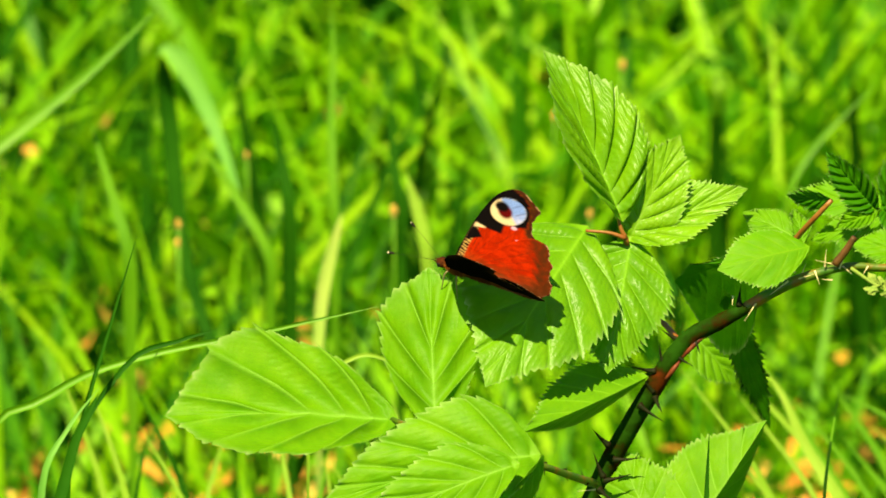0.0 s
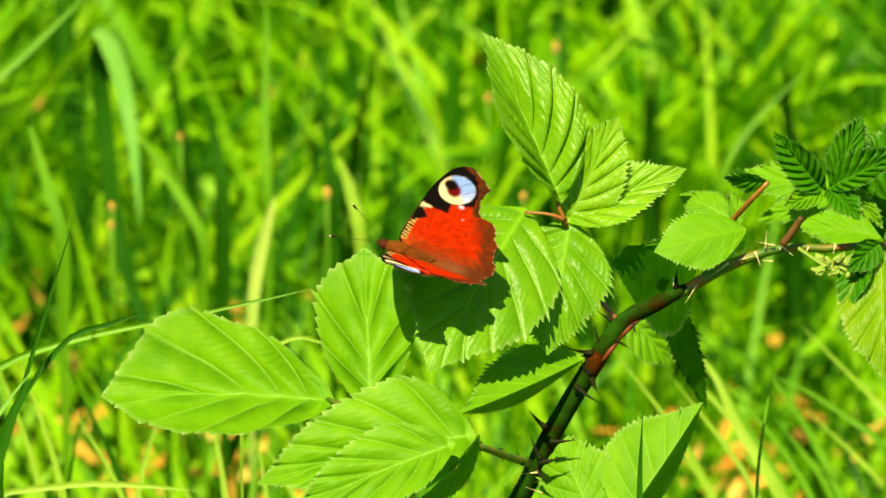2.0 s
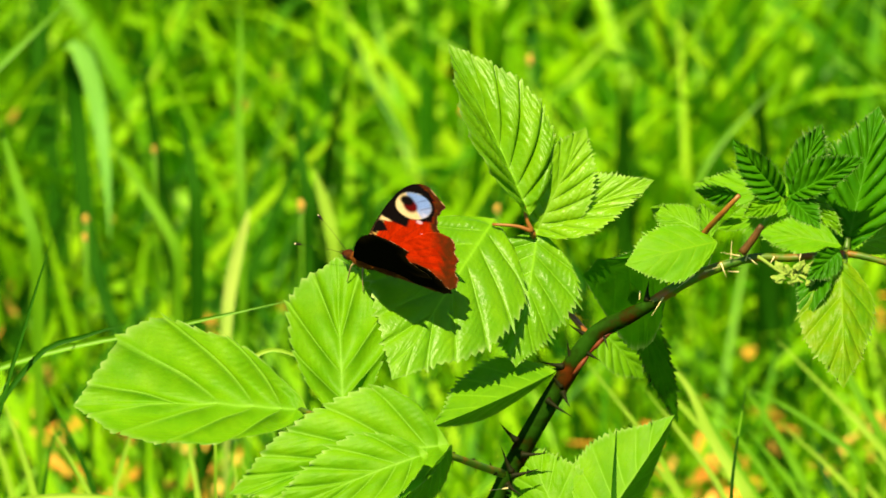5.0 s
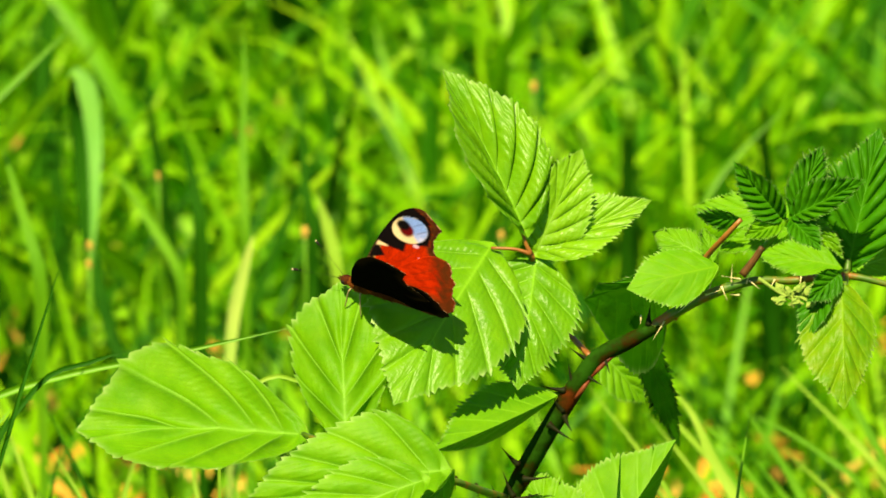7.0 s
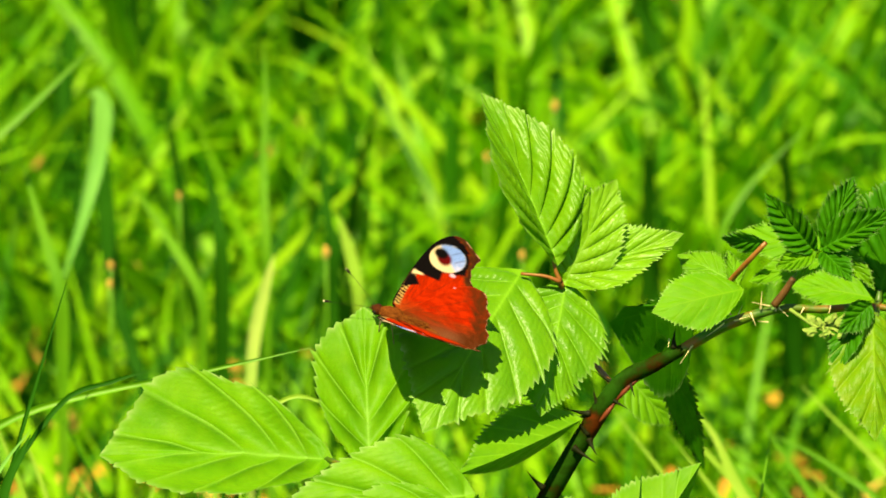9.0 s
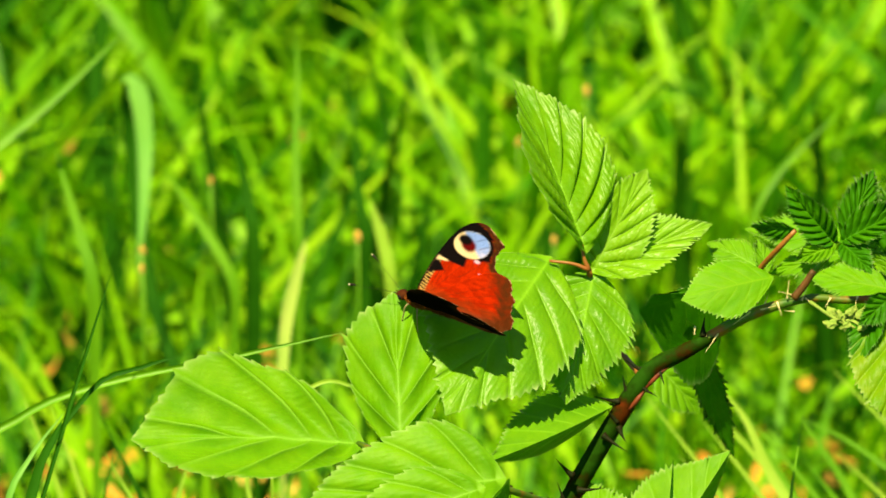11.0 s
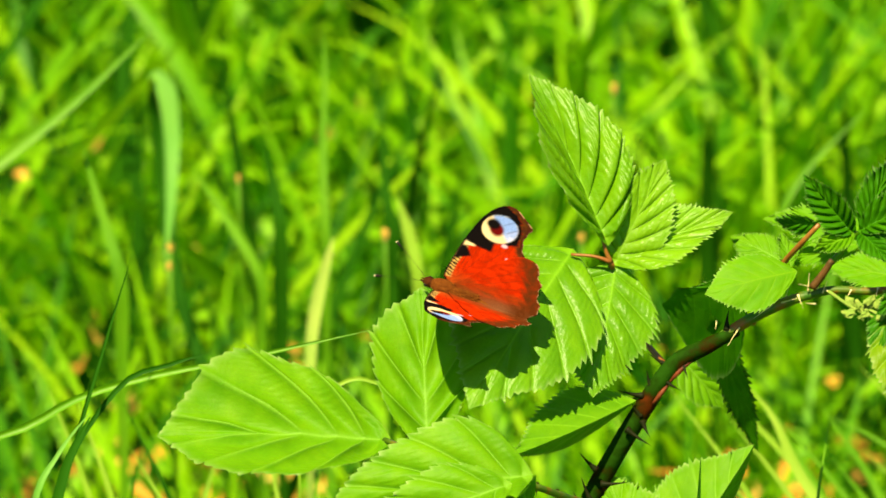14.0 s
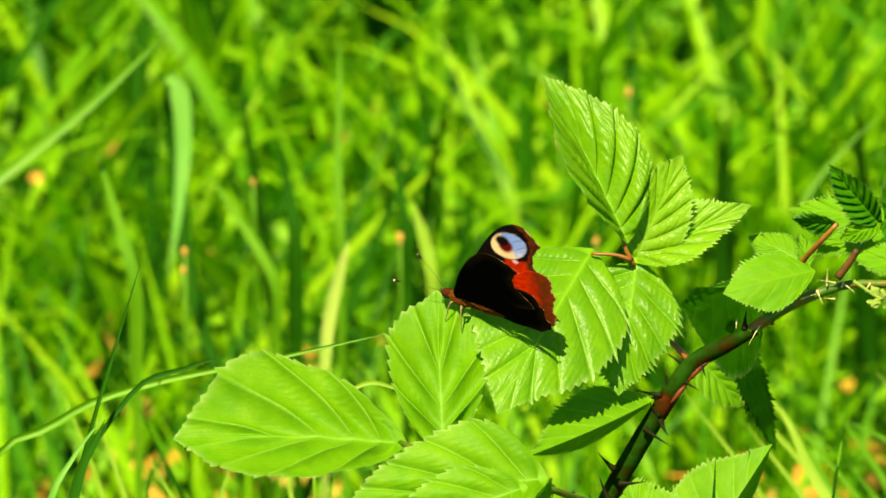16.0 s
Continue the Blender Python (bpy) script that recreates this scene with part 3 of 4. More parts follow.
    up([(-120.1, -49.4, -40), (-105.5, -24.6, -40), (-92.4, -18.8, -40), (-81.9, -15.6, -40)], 2.6, material=M_BLADE_DARK, label="narrow dark green grass blade, bent sideways")
    up([(-143.3, -43.7, -60), (-128.6, -34.3, -60), (-116.4, -27.4, -60), (-97.7, -21.9, -60), (-76.7, -17.8, -60), (-56.5, -13.4, -60), (-39.4, -9.6, -60)], 2.3, material=M_BLADE, label="long light green grass blade, bent sideways", grow=3.0, keel=0.7)
    up([(-126.7, -56.3, -25), (-120.3, -41.5, -25), (-111.9, -30.5, -25)], 3.0, material=M_BLADE_PALE, label="short pale bluish grass blade", grow=3.0, blunt=2.2)
    up([(-127.5, -80.7, -20), (-121.8, -59.0, -20), (-117.4, -43.1, -20), (-111.7, -31.6, -20)], 5.5, material=M_BLADE_DARK, label="dark green grass blade beside the bramble")
    up([(-59.7, -44.2, -70), (-55.3, -29.4, -70), (-46.4, -22.9, -70), (-39.0, -24.1, -70), (-31.6, -26.8, -70)], 2.0, material=M_BLADE_LIGHT, label="narrow pale grass blade behind a leaflet")
    up([(-130.8, -69.5, -120), (-109.6, -63.1, -120), (-91.5, -62.8, -120), (-73.3, -64.4, -120)], 3.2, material=M_BLADE_LIGHT, label="pale grass blade, lying flat")
    up([(42.3, -78.3, 40), (42.0, -58.7, 40), (42.7, -40.7, 40)], 4.0, material=M_BLADE_DARK, grow=4.0, blunt=2.2, label="dark upright grass tip in front of the bramble")
    up([(74.5, -67.5, -60), (75.6, -51.4, -60), (79.4, -27.4, -60)], 1.7, material=M_BLADE, label="thin green grass stalk")
    return swaying, stalk


# ---- bramble ----
def thorn_mesh(long, thick, hook):
    return tube("thorn", [(0, 0.3, -0.6, thick * 1.1), (0, 0.1, long * 0.16, thick * 0.66), (0, -hook * 0.35, long * 0.55, thick * 0.3), (0, -hook, long, 0.04)], 8, 7)


def thorn(parent, at, way, long, material, thick=0.8, hook=0.8):
    z = Vector(way).normalized()
    x = z.cross(Vector((0.2, 1, 0.1))).normalized()
    m = Matrix((x, z.cross(x), z)).transposed().to_4x4()
    m.translation = at - z * 0.0012
    return part("thorn", thorn_mesh(long, thick, hook), material, parent, "", m)


def bramble():
    root = tagged(new("bramble"), "thorny bramble cane with sunlit toothed green leaves", "bramble")
    root.matrix_basis = TILT
    moved = {}
    knee = np.array((2.3, -86.5, -22))
    low = ground_below(*((-3.5, -98.5, -30)))
    # the cane, rising from the ground and arching to the right
    cane = part("cane", tube("cane", [(*low, 2.82), (*(0.5 * (np.array(low) + knee)), 2.73), (*(0.15 * np.array(low) + 0.85 * knee), 2.64), (*knee, 2.55), (*(13.8, -61.3, -10), 2.55), (*(20.2, -47.9, -6), 2.55), (*(30.9, -29.9, -2), 2.46), (*(38.3, -19.6, 0), 2.29),
                (*(46.6, -14.9, 0), 2.02), (*(54.4, -11.0, 0), 1.32)], 60, 12, 0.05, 3), M_CANE, root, "dark red-brown and green thorny cane")
    moved["cane"] = cane
    for line in ([(*(32.8, -29.6, 0.6), 0.3), (*(34.3, -27.8, 0.9), 0.6), (*(35.4, -26.4, 0.9), 0.6), (*(36.6, -25.0, 0.6), 0.3)],
                 [(*(37.1, -24.1, 0.6), 0.3), (*(38.6, -22.4, 1), 0.6), (*(40.6, -20.4, 1), 0.6), (*(43.1, -18.4, 0.5), 0.3)]):
        part("bark_strip", tube("bark_strip", line, 16, 8, 0.03, 4), M_STRIP, cane, "bare red streak in the bark")
    dark = [((35.1, -19.1, 0), (-1, 0.3, 0.1), 5), ((32.0, -24.4, 0), (-0.6, 1, 0.2), 4.5), ((28.7, -27.3, 0), (-1, 0.0, 0.2), 6), ((28.7, -31.6, 0), (-0.8, 0.5, 0.5), 3.5),
            ((36.8, -24.4, 1), (0.7, -0.8, 0.3), 4.6), ((40.6, -19.8, 1), (0.1, -1, 0.3), 5), ((30.8, -35.6, 1), (0.2, -1, 0.3), 4), ((27.7, -37.0, 1), (0.8, -0.8, 0.3), 7),
            ((17.3, -45.1, 1), (-0.8, 0.5, 0.3), 5.5), ((21.6, -49.8, 1), (1, -0.15, 0.3), 6), ((19.1, -54.8, 1), (1, 0.03, 0.2), 6.2), ((17.3, -58.4, 1), (0.6, -0.8, 0.3), 4.5),
            ((16.6, -52.7, 1), (-0.7, 1, 0.2), 6), ((51.5, -9.1, 1), (-0.2, 1, 0.3), 4)]
    for at, way, long in dark:
        thorn(cane, V(*at), way, long * 1.05, M_THORN, 0.95, 1.2)
    # the young shoot beyond it
    shoot = part("shoot", tube("shoot", [(*(50.5, -13.2, -0.6), 1.2), (*(54.4, -11.0, 0), 1.45), (*(64.4, -5.6, 0), 1.45), (*(78.1, -1.7, -2), 1.1), (*(89.6, -2.1, -3), 1.0), (*(102.5, -1.6, -4), 0.9), (*(113.9, -4.7, -4), 0.8), (*(131.4, -11.3, -8), 0.6)], 30, 9, 0.05, 5),
                 M_CANE_GREEN, root, "green and orange thorny young shoot")
    moved["shoot"] = shoot
    pale = [((55.4, -11.3, 2), (-0.5, -0.8, 0.5), 6.5), ((62.9, -5.9, 2), (-0.7, -0.6, 0.5), 6), ((60.1, -4.9, 2), (-0.9, 0.3, 0.5), 4.5), ((50.1, -9.8, 2), (-0.1, -0.6, 0.6), 3),
            ((68.2, -4.1, 1.5), (1, 0.1, 0.5), 4), ((65.1, -1.6, 1.5), (-0.6, 0.6, 0.5), 3), ((74.4, -0.6, 1), (-1, 0.1, 0.5), 5), ((13.0, -56.9, 2), (-1, -0.2, 0.5), 4.5),
            ((73.7, 0.1, 1), (0, 1, 0.4), 4), ((71.5, -4.1, 1), (0.2, -1, 0.4), 3.5), ((66.5, 0.1, 1), (0.1, 1, 0.4), 3.6), ((14.4, -61.5, 2), (-0.8, 0.2, 0.6), 5)]
    for at, way, long in pale:
        thorn(shoot, V(*at), way, long, M_THORN_PALE, 0.28, 0.4)
    twig = moved["twig"] = part("twig", tube("twig", [(*(76.0, -1.6, 2), 1.1), (*(78.6, 1.8, 3), 0.95), (*(81.0, 5.4, 4), 0.8)], 10, 8, 0.05, 6), M_STRIP_DARK, root, "short dull red-brown stub")
    for at, way, long in (((68.3, -2.0, 0), (0.4, 0.7, 0.3), 3.4), ((79.4, -2.7, 0), (0.6, -0.8, 0.3), 3.4), ((83.7, -3.0, 0), (-0.4, -0.8, 0.3), 3), ((73.7, -4.9, 0), (-1, -0.1, 0.3), 2.6),
                          ((78.0, -0.6, 0), (0.5, 0.8, 0.3), 3), ((90.9, -2.7, 0), (-0.2, -0.8, 0.3), 2.4)):
        thorn(shoot, V(*at), way, long * 0.85, M_THORN_PALE, 0.24, 0.3)

    def compound(key, origin, stalk, material, label, thorns=()):
        """A leaf stalk with its own origin, on which the leaflets sit."""
        o = V(*origin)
        me = tube("petiole", [(x - origin[0], y - origin[1], z - origin[2], r) for x, y, z, r in stalk], 16, 8, 0.04, len(moved))
        ob = part("compound_leaf", me, material, root, label, Matrix.Translation(o))
        for at, way, long in thorns:
            thorn(ob, at - o, way, long, M_THORN, 0.6, 0.5)
        moved[key] = ob
        return ob, o

    # A: the leaf with the butterfly
    a, o = compound("a", (23.0, 5.6, 0), [(*(36.0, -21.6, -2), 0.8), (*(30.5, -14.2, -14), 0.7), (*(25.0, -2.7, -14), 0.6), (*(23.0, 5.6, 0), 0.7)], M_PETIOLE, "sunlit compound leaf on a reddish stalk")
    part("stalklet", tube("stalklet", [(0, 0, 0, 0.7), (-1.2, 3, 0.6, 0.5), (-1.7, 6.4, 1.2, 0.4)], 8, 8), M_PETIOLE, a, "short red stalk")
    part("stalklet", tube("stalklet", [(0, 0, 0.3, 0.65), (-4, 1.6, 0.8, 0.45), (-10, 2.4, 0.8, 0.38)], 8, 8), M_PETIOLE, a, "short red stalk")
    leaflet(a, o, V(21.7, 11.9, 1), V(4.4, 54.2, -4), (0.50, 0.20, 0.84), 0.66, M_LEAF, fold=33, bend=10, pleat=3.8, groove=0.6, pairs=8, seed=1, tooth=1.3, wide_at=0.44, slant=1.12, roll=-0.5, lean=0.75, ladder=0.7, skew=0.08)
    leaflet(a, o, V(24.5, 5.9, -3), V(54.7, 16.9, -5), (-0.1, 0.45, 0.88), 0.50, M_LEAF_LIGHT, fold=12, bend=14, pleat=1.2, groove=0.6, pairs=8, seed=2, tooth=1.3, slant=1.0, ladder=0.45, quilt=0.15)
    leaflet(a, o, V(24.5, 6.2, -3), V(38.1, 31.3, -3), (0.2, 0.35, 0.92), 0.66, M_LEAF_LIGHT, fold=8, bend=12, pleat=1.2, groove=0.6, pairs=7, seed=3, tooth=1.3, slant=1.0, ladder=0.45, quilt=0.15)
    leaflet(a, o, V(24.2, 4.4, -3), V(16.8, -28.3, 9), (0.16, 0.42, 0.90), 0.78, M_LEAF, fold=-8, bend=22, pleat=1.6, groove=0.6, pairs=7, seed=4, tooth=2.7, skew=0.12, ladder=0.28)
    moved["perch"] = leaflet(a, o, V(12.6, 7.9, 0), V(-14.4, -29.4, 29.5), (0.25, 0.5, 0.8), 0.74, M_LEAF, "broad glossy leaflet carrying a butterfly", skew=0.06, wide_at=0.36, fold=-8, bend=26, pleat=1.9, groove=0.6, pairs=7, seed=5, tooth=2.1, ladder=0.3)

    # B: the three-leaflet leaf lower down
    b, o = compound("b", (-36.1, -38.0, 10), [(*(14.9, -54.4, 0), 1.1), (*(7.9, -51.6, 20), 0.95), (*(-0.6, -48.3, 38), 0.85), (*(-20.3, -43.5, 30), 0.8), (*(-36.1, -38.0, 10), 0.7)], M_CANE_GREEN, "large matt three-part leaf on a thorny stalk",
                    [(V(7.6, -51.9, 20), (0.1, -1, 0.2), 3), (V(2.2, -49.9, 32), (-0.1, -1, 0.2), 3), (V(12.2, -52.8, 8), (-0.6, 0.8, 0.2), 3.4)])
    leaflet(b, o, V(-37.0, -38.0, 10), V(-93.0, -37.0, 16), (0.0, 0.62, 0.78), 0.78, M_LEAF_PALE, fold=25, bend=14, pleat=-4.6, groove=0.7, pairs=6, quilt=0.4, seed=11, wide_at=0.60, slant=1.15, tooth=1.6, lean=0.85, ladder=0.3)
    leaflet(b, o, V(-25.1, -38.8, 23), V(-27.0, 0.4, 10), (0.0, 0.25, 0.96), 0.66, M_LEAF_PALE, fold=13, bend=10, pleat=-4.0, groove=0.7, pairs=5, quilt=0.3, seed=12, wide_at=0.62, slant=1.15, lean=0.85, ladder=0.25)
    leaflet(b, o, V(-1.4, -46.3, 42), V(-53.1, -58.3, 44), (0.0, 0.6, 0.8), 0.66, M_LEAF_PALE, fold=18, bend=20, pleat=3.0, groove=0.6, pairs=7, quilt=0.5, seed=13, wide_at=0.26, slant=1.0, ladder=0.4)
    leaflet(b, o, V(-5.8, -48.5, 56), V(-43.5, -64.7, 60), (0.0, 0.55, 0.83), 0.52, M_LEAF_PALE, fold=10, bend=20, pleat=1.8, pairs=7, seed=14, slant=1.0, ladder=0.3)
    leaflet(b, o, V(1.4, -46.8, 46), V(-14.5, -63.9, 50), (0.6, -0.65, 0.45), 0.55, M_LEAF, fold=20, bend=20, pleat=0.6, pairs=7, seed=15)

    # C: the folded leaf below the butterfly's leaf
    c, o = compound("c", (28.8, -28.5, -4), [(*(32.3, -28.5, -2), 0.8), (*(28.8, -28.5, -4), 0.6), (*(26.3, -29.3, -4), 0.5)], M_CANE, "leaf folded along its midrib, half in shade")
    leaflet(c, o, V(27.3, -29.5, 2), V(-3.1, -42.5, 24), (0.0, -0.34, 0.94), 0.58, M_LEAF, fold=-50, bend=14, pleat=0.35, pairs=7, seed=21, ladder=0.1)

    # D: leaves on the arching cane
    d, o = compound("d", (66.6, 5.3, 0), [(*(58.0, -9.6, 0), 0.8), (*(61.4, -1.5, -3), 0.8), (*(65.4, 5.4, 1), 0.75), (*(69.8, 10.6, 8), 0.7), (*(74.5, 15.6, 11), 0.6)], M_PETIOLE, "leaves on a red stalk above the cane")
    leaflet(d, o, V(68.1, 3.7, 4), V(45.8, -2.0, 8), (0.1, 0.4, 0.9), 0.66, M_LEAF_TINGED, fold=-6, bend=20, pleat=0.15, pairs=6, seed=31, wide_at=0.5, tooth=1.3, ladder=0.05)
    # A shaded underside: the darkness is in its material colour.
    leaflet(d, o, V(55.7, 2.4, -8), V(35.3, -4.7, -9), (-0.15, -0.70, 0.70), 1.5, M_LEAF_YOUNG_SHADE, skew=-0.8, wide_at=0.7, fold=2, bend=8, pleat=0.25, pairs=7, seed=32, ladder=0.0)
    leaflet(d, o, V(65.7, 6.5, -8), V(52.7, 12.8, -14), (0, 0.5, 0.8), 0.6, M_LEAF_PALE, fold=6, bend=16, pleat=0.5, pairs=6, seed=33)
    leaflet(d, o, V(67.9, 5.3, -6), V(65.5, 13.8, -10), (0.3, 0.3, 0.9), 0.5, M_LEAF_PALE, fold=10, bend=16, pleat=0.5, pairs=6, seed=34, ladder=0.1)
    # Leaf behind the red stalk, its shade given by the dark green.
    leaflet(d, o, V(74.7, 15.9, -4), V(63.7, 17.1, -10), (-0.1, -0.5, 0.8), 0.5, M_LEAF_YOUNG_SHADE, fold=14, bend=16, pleat=1.2, pairs=7, seed=30)
    e, o = compound("e", (48.1, -12.8, -6), [(*(45.9, -15.6, -4), 0.8), (*(48.2, -14.2, -7), 0.6), (*(48.9, -14.9, -9), 0.5)], M_CANE, "leaves below the cane, one coloured dark as shade")
    # Hanging leaf whose shade is put into its dark colour.
    leaflet(e, o, V(48.3, -8.5, -14), V(62.1, -43.9, -90), (0.25, -0.7, 0.7), 0.09, M_LEAF_YOUNG_SHADE, fold=4, bend=8, pleat=0.25, pairs=7, seed=35, ladder=0.0)
    leaflet(e, o, V(41.4, -18.6, -100), V(53.2, -32.2, -106), (-0.2, 0.6, 0.8), 0.75, M_LEAF_PALE, fold=8, bend=16, pleat=1.0, pairs=7, seed=36, ladder=0.4)
    f, o = compound("f", (30.8, -69.6, 6), [(*(9.5, -71.8, -14), 0.9), (*(20.9, -72.7, 0), 0.8), (*(30.8, -69.6, 6), 0.7), (*(39.0, -68.7, 6), 0.6)], M_CANE, "large pale leaf low beside the cane")
    leaflet(f, o, V(39.0, -68.7, 6), V(58.7, -39.9, -4), (0.31, -0.20, 0.93), 0.92, M_LEAF_PALE, fold=-50, bend=8, pleat=0.6, pairs=8, seed=37, ladder=0.1)
    leaflet(f, o, V(30.8, -69.8, 2), V(20.9, -47.2, -8), (-0.3, 0.4, 0.85), 0.8, M_LEAF_PALE, fold=-8, bend=14, pleat=0.6, pairs=7, seed=38)

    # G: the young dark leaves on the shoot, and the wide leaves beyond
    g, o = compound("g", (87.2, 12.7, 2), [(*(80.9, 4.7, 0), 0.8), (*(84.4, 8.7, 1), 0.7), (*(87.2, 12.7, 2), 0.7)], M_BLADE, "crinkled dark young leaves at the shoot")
    leaflet(g, o, V(86.2, 12.4, 2), V(73.6, 27.1, 6), (-0.35, 0.1, 0.93), 0.52, M_LEAF_YOUNG_SHADE, fold=30, bend=6, pleat=2.2, pairs=9, tooth=1.8, seed=41, slant=0.6, ladder=0.1)
    leaflet(g, o, V(89.1, 13.6, 0), V(96.6, 31.2, -4), (-0.1, -0.15, 0.97), 0.52, M_LEAF_YOUNG_SHADE, fold=24, bend=6, pleat=1.6, pairs=9, tooth=2.2, seed=42, ladder=0.1)
    leaflet(g, o, V(88.4, 13.0, 4), V(107.2, 22.3, 10), (0.2, 0.45, 0.85), 0.46, M_LEAF_YOUNG_SHADE, fold=26, bend=10, pleat=2.2, pairs=9, tooth=2.0, seed=43, slant=0.7, ladder=0.2)
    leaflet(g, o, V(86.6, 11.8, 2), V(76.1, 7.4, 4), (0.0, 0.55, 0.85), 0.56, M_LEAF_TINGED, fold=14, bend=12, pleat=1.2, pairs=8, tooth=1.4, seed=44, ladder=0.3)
    leaflet(g, o, V(88.5, 12.0, 5), V(95.4, 4.4, 12), (0.4, -0.25, 0.85), 0.62, M_LEAF_YOUNG_SHADE, fold=16, bend=16, pleat=1.0, pairs=8, tooth=1.5, seed=45, ladder=0.1)
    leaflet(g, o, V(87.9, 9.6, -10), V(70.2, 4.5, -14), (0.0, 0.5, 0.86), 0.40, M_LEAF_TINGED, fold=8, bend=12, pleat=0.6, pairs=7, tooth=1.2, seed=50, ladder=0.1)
    leaflet(g, o, V(90.7, 12.1, 3), V(101.3, 2.3, 8), (0.3, 0.55, 0.8), 0.46, M_LEAF, fold=20, bend=16, pleat=1.6, pairs=8, tooth=1.5, seed=40, ladder=0.35)
    h, o = compound("h", (102.8, 0.1, -4), [(*(102.5, -1.6, -4), 0.9), (*(102.9, 0.1, -4), 0.9), (*(103.1, 2.3, -5), 0.8)], M_CANE_GREEN, "broad dark pleated leaf with pale fellows")
    leaflet(h, o, V(103.3, 0.7, -6), V(111.6, 35.8, -14), (-0.1, 0.25, 0.95), 0.62, M_LEAF_YOUNG_SHADE, fold=22, bend=10, pleat=3.2, groove=0.6, pairs=9, tooth=2.0, seed=46, ladder=0.3)
    leaflet(h, o, V(102.6, 0.7, -40), V(80.9, 4.2, -44), (0, 0.5, 0.85), 0.52, M_LEAF_TINGED, fold=8, bend=10, pleat=0.4, pairs=7, seed=47, ladder=0.1)
    leaflet(h, o, V(105.8, -0.1, -40), V(127.9, 6.7, -44), (0, 0.5, 0.85), 0.5, M_LEAF_PALE, fold=8, bend=10, pleat=0.6, pairs=7, seed=48)
    leaflet(h, o, V(89.8, 14.0, -40), V(64.9, 16.2, -46), (0, 0.5, 0.8), 0.42, M_LEAF_TINGED, fold=8, bend=10, pleat=0.6, pairs=7, seed=49)
    k, o = compound("k", (102.3, -2.4, 0), [(*(102.4, -1.9, -3), 0.8), (*(102.3, -3.0, 0), 0.7), (*(102.0, -4.4, 2), 0.6)], M_CANE_GREEN, "hanging yellow-tinged leaf with a shiny toothed edge")
    leaflet(k, o, V(101.0, -3.9, 2), V(101.1, -35.6, 14), (0.1, 0.35, 0.93), 0.60, M_LEAF_YELLOW, fold=-18, bend=22, pleat=1.2, pairs=7, tooth=1.4, seed=51, ladder=0.3, skew=0.15)
    leaflet(k, o, V(97.9, -3.0, 2), V(91.3, -19.8, 6), (-0.4, 0.2, 0.8), 0.5, M_LEAF_YOUNG_SHADE, fold=20, bend=16, pleat=1.0, pairs=7, tooth=1.1, seed=52)
    leaflet(k, o, V(100.4, -1.3, 3), V(91.9, -8.4, 8), (-0.2, -0.3, 0.9), 0.62, M_LEAF_YOUNG_SHADE, fold=16, bend=16, pleat=1.0, pairs=7, tooth=1.3, seed=53)

    # the flower buds
    rnd = random.Random(8)
    stem = part("flower_stalk", tube("flower_stalk", [(*(80.1, -2.4, 2), 0.5), (*(85.7, -6.3, 3), 0.45), (*(91.4, -9.1, 4), 0.4)], 10, 7), M_BUD, root, "downy flower stalk")
    moved["buds"] = stem
    for k in range(11):
        bm = bmesh.new()
        bmesh.ops.create_icosphere(bm, subdivisions=2, radius=rnd.uniform(0.0007, 0.0012))
        seed = Vector((k * 1.7, k * 0.9, 0))
        for v in bm.verts:
            v.co.y *= 1.7
            v.co *= 1 + 0.8 * noise.noise(v.co * 2600 + seed)
        at = V(rnd.uniform(84.5, 93.5), rnd.uniform(-9.5, -4.5), rnd.uniform(2, 6))
        part("bud", bm, M_BUD, stem, "", Matrix.Translation(at) @ pose(0, 0, 0, 0, 0, rnd.uniform(-80, 80)))
        end = V(88.0, -7.0, 3)
        part("bud_stalk", tube("bud_stalk", [(*(at * 1000), 0.25), (*((at + end) * 500 + Vector((0, 0.6, 0))), 0.25), (*(end * 1000), 0.3)], 6, 6), M_BUD, stem)
    return root, moved


# ---- butterfly ----
FORE = ((0, 0.2), (-2.0, 1.8), (-1.4, 6.5), (-0.2, 12.6), (1.7, 18.7), (3.6, 22.8), (6.4, 25.9), (9.2, 26.7), (11.6, 25.8), (14.3, 24.0), (13.5, 21.3), (13.4, 19.2), (14.2, 17.0), (16.2, 14.8), (18.2, 12.4), (17.2, 10.6), (10, 7.0), (4, 2.4))
HIND = ((0.5, 0), (3.5, 3.5), (9, 9.0), (14.5, 13.6), (17.8, 14.0), (20.0, 12.9), (20.2, 10.8), (21.3, 8.4), (20.9, 6.0), (22.0, 2.6), (20.6, 0.4), (18.4, -1.3), (13, -1.7), (6, -1.5))


def ring_curve(points, n):
    P = list(points)
    S = spline([P[-2], P[-1]] + P + [P[0], P[1]], (len(P) + 3) * 24 + 1)
    S = S[48:-48]
    step = np.concatenate([[0], np.cumsum(np.hypot(*np.diff(S, axis=0).T))])
    u = np.linspace(0, step[-1], n, endpoint=False)
    return np.stack([np.interp(u, step, S[:, 0]), np.interp(u, step, S[:, 1])], 1)


def edge_gap(P, curve):
    return np.min(np.hypot(P[:, None, 0] - curve[None, :, 0], P[:, None, 1] - curve[None, :, 1]), axis=1)


def over(col, mask, rgb):
    return col * (1 - mask[:, None]) + np.array(rgb)[None, :] * mask[:, None]


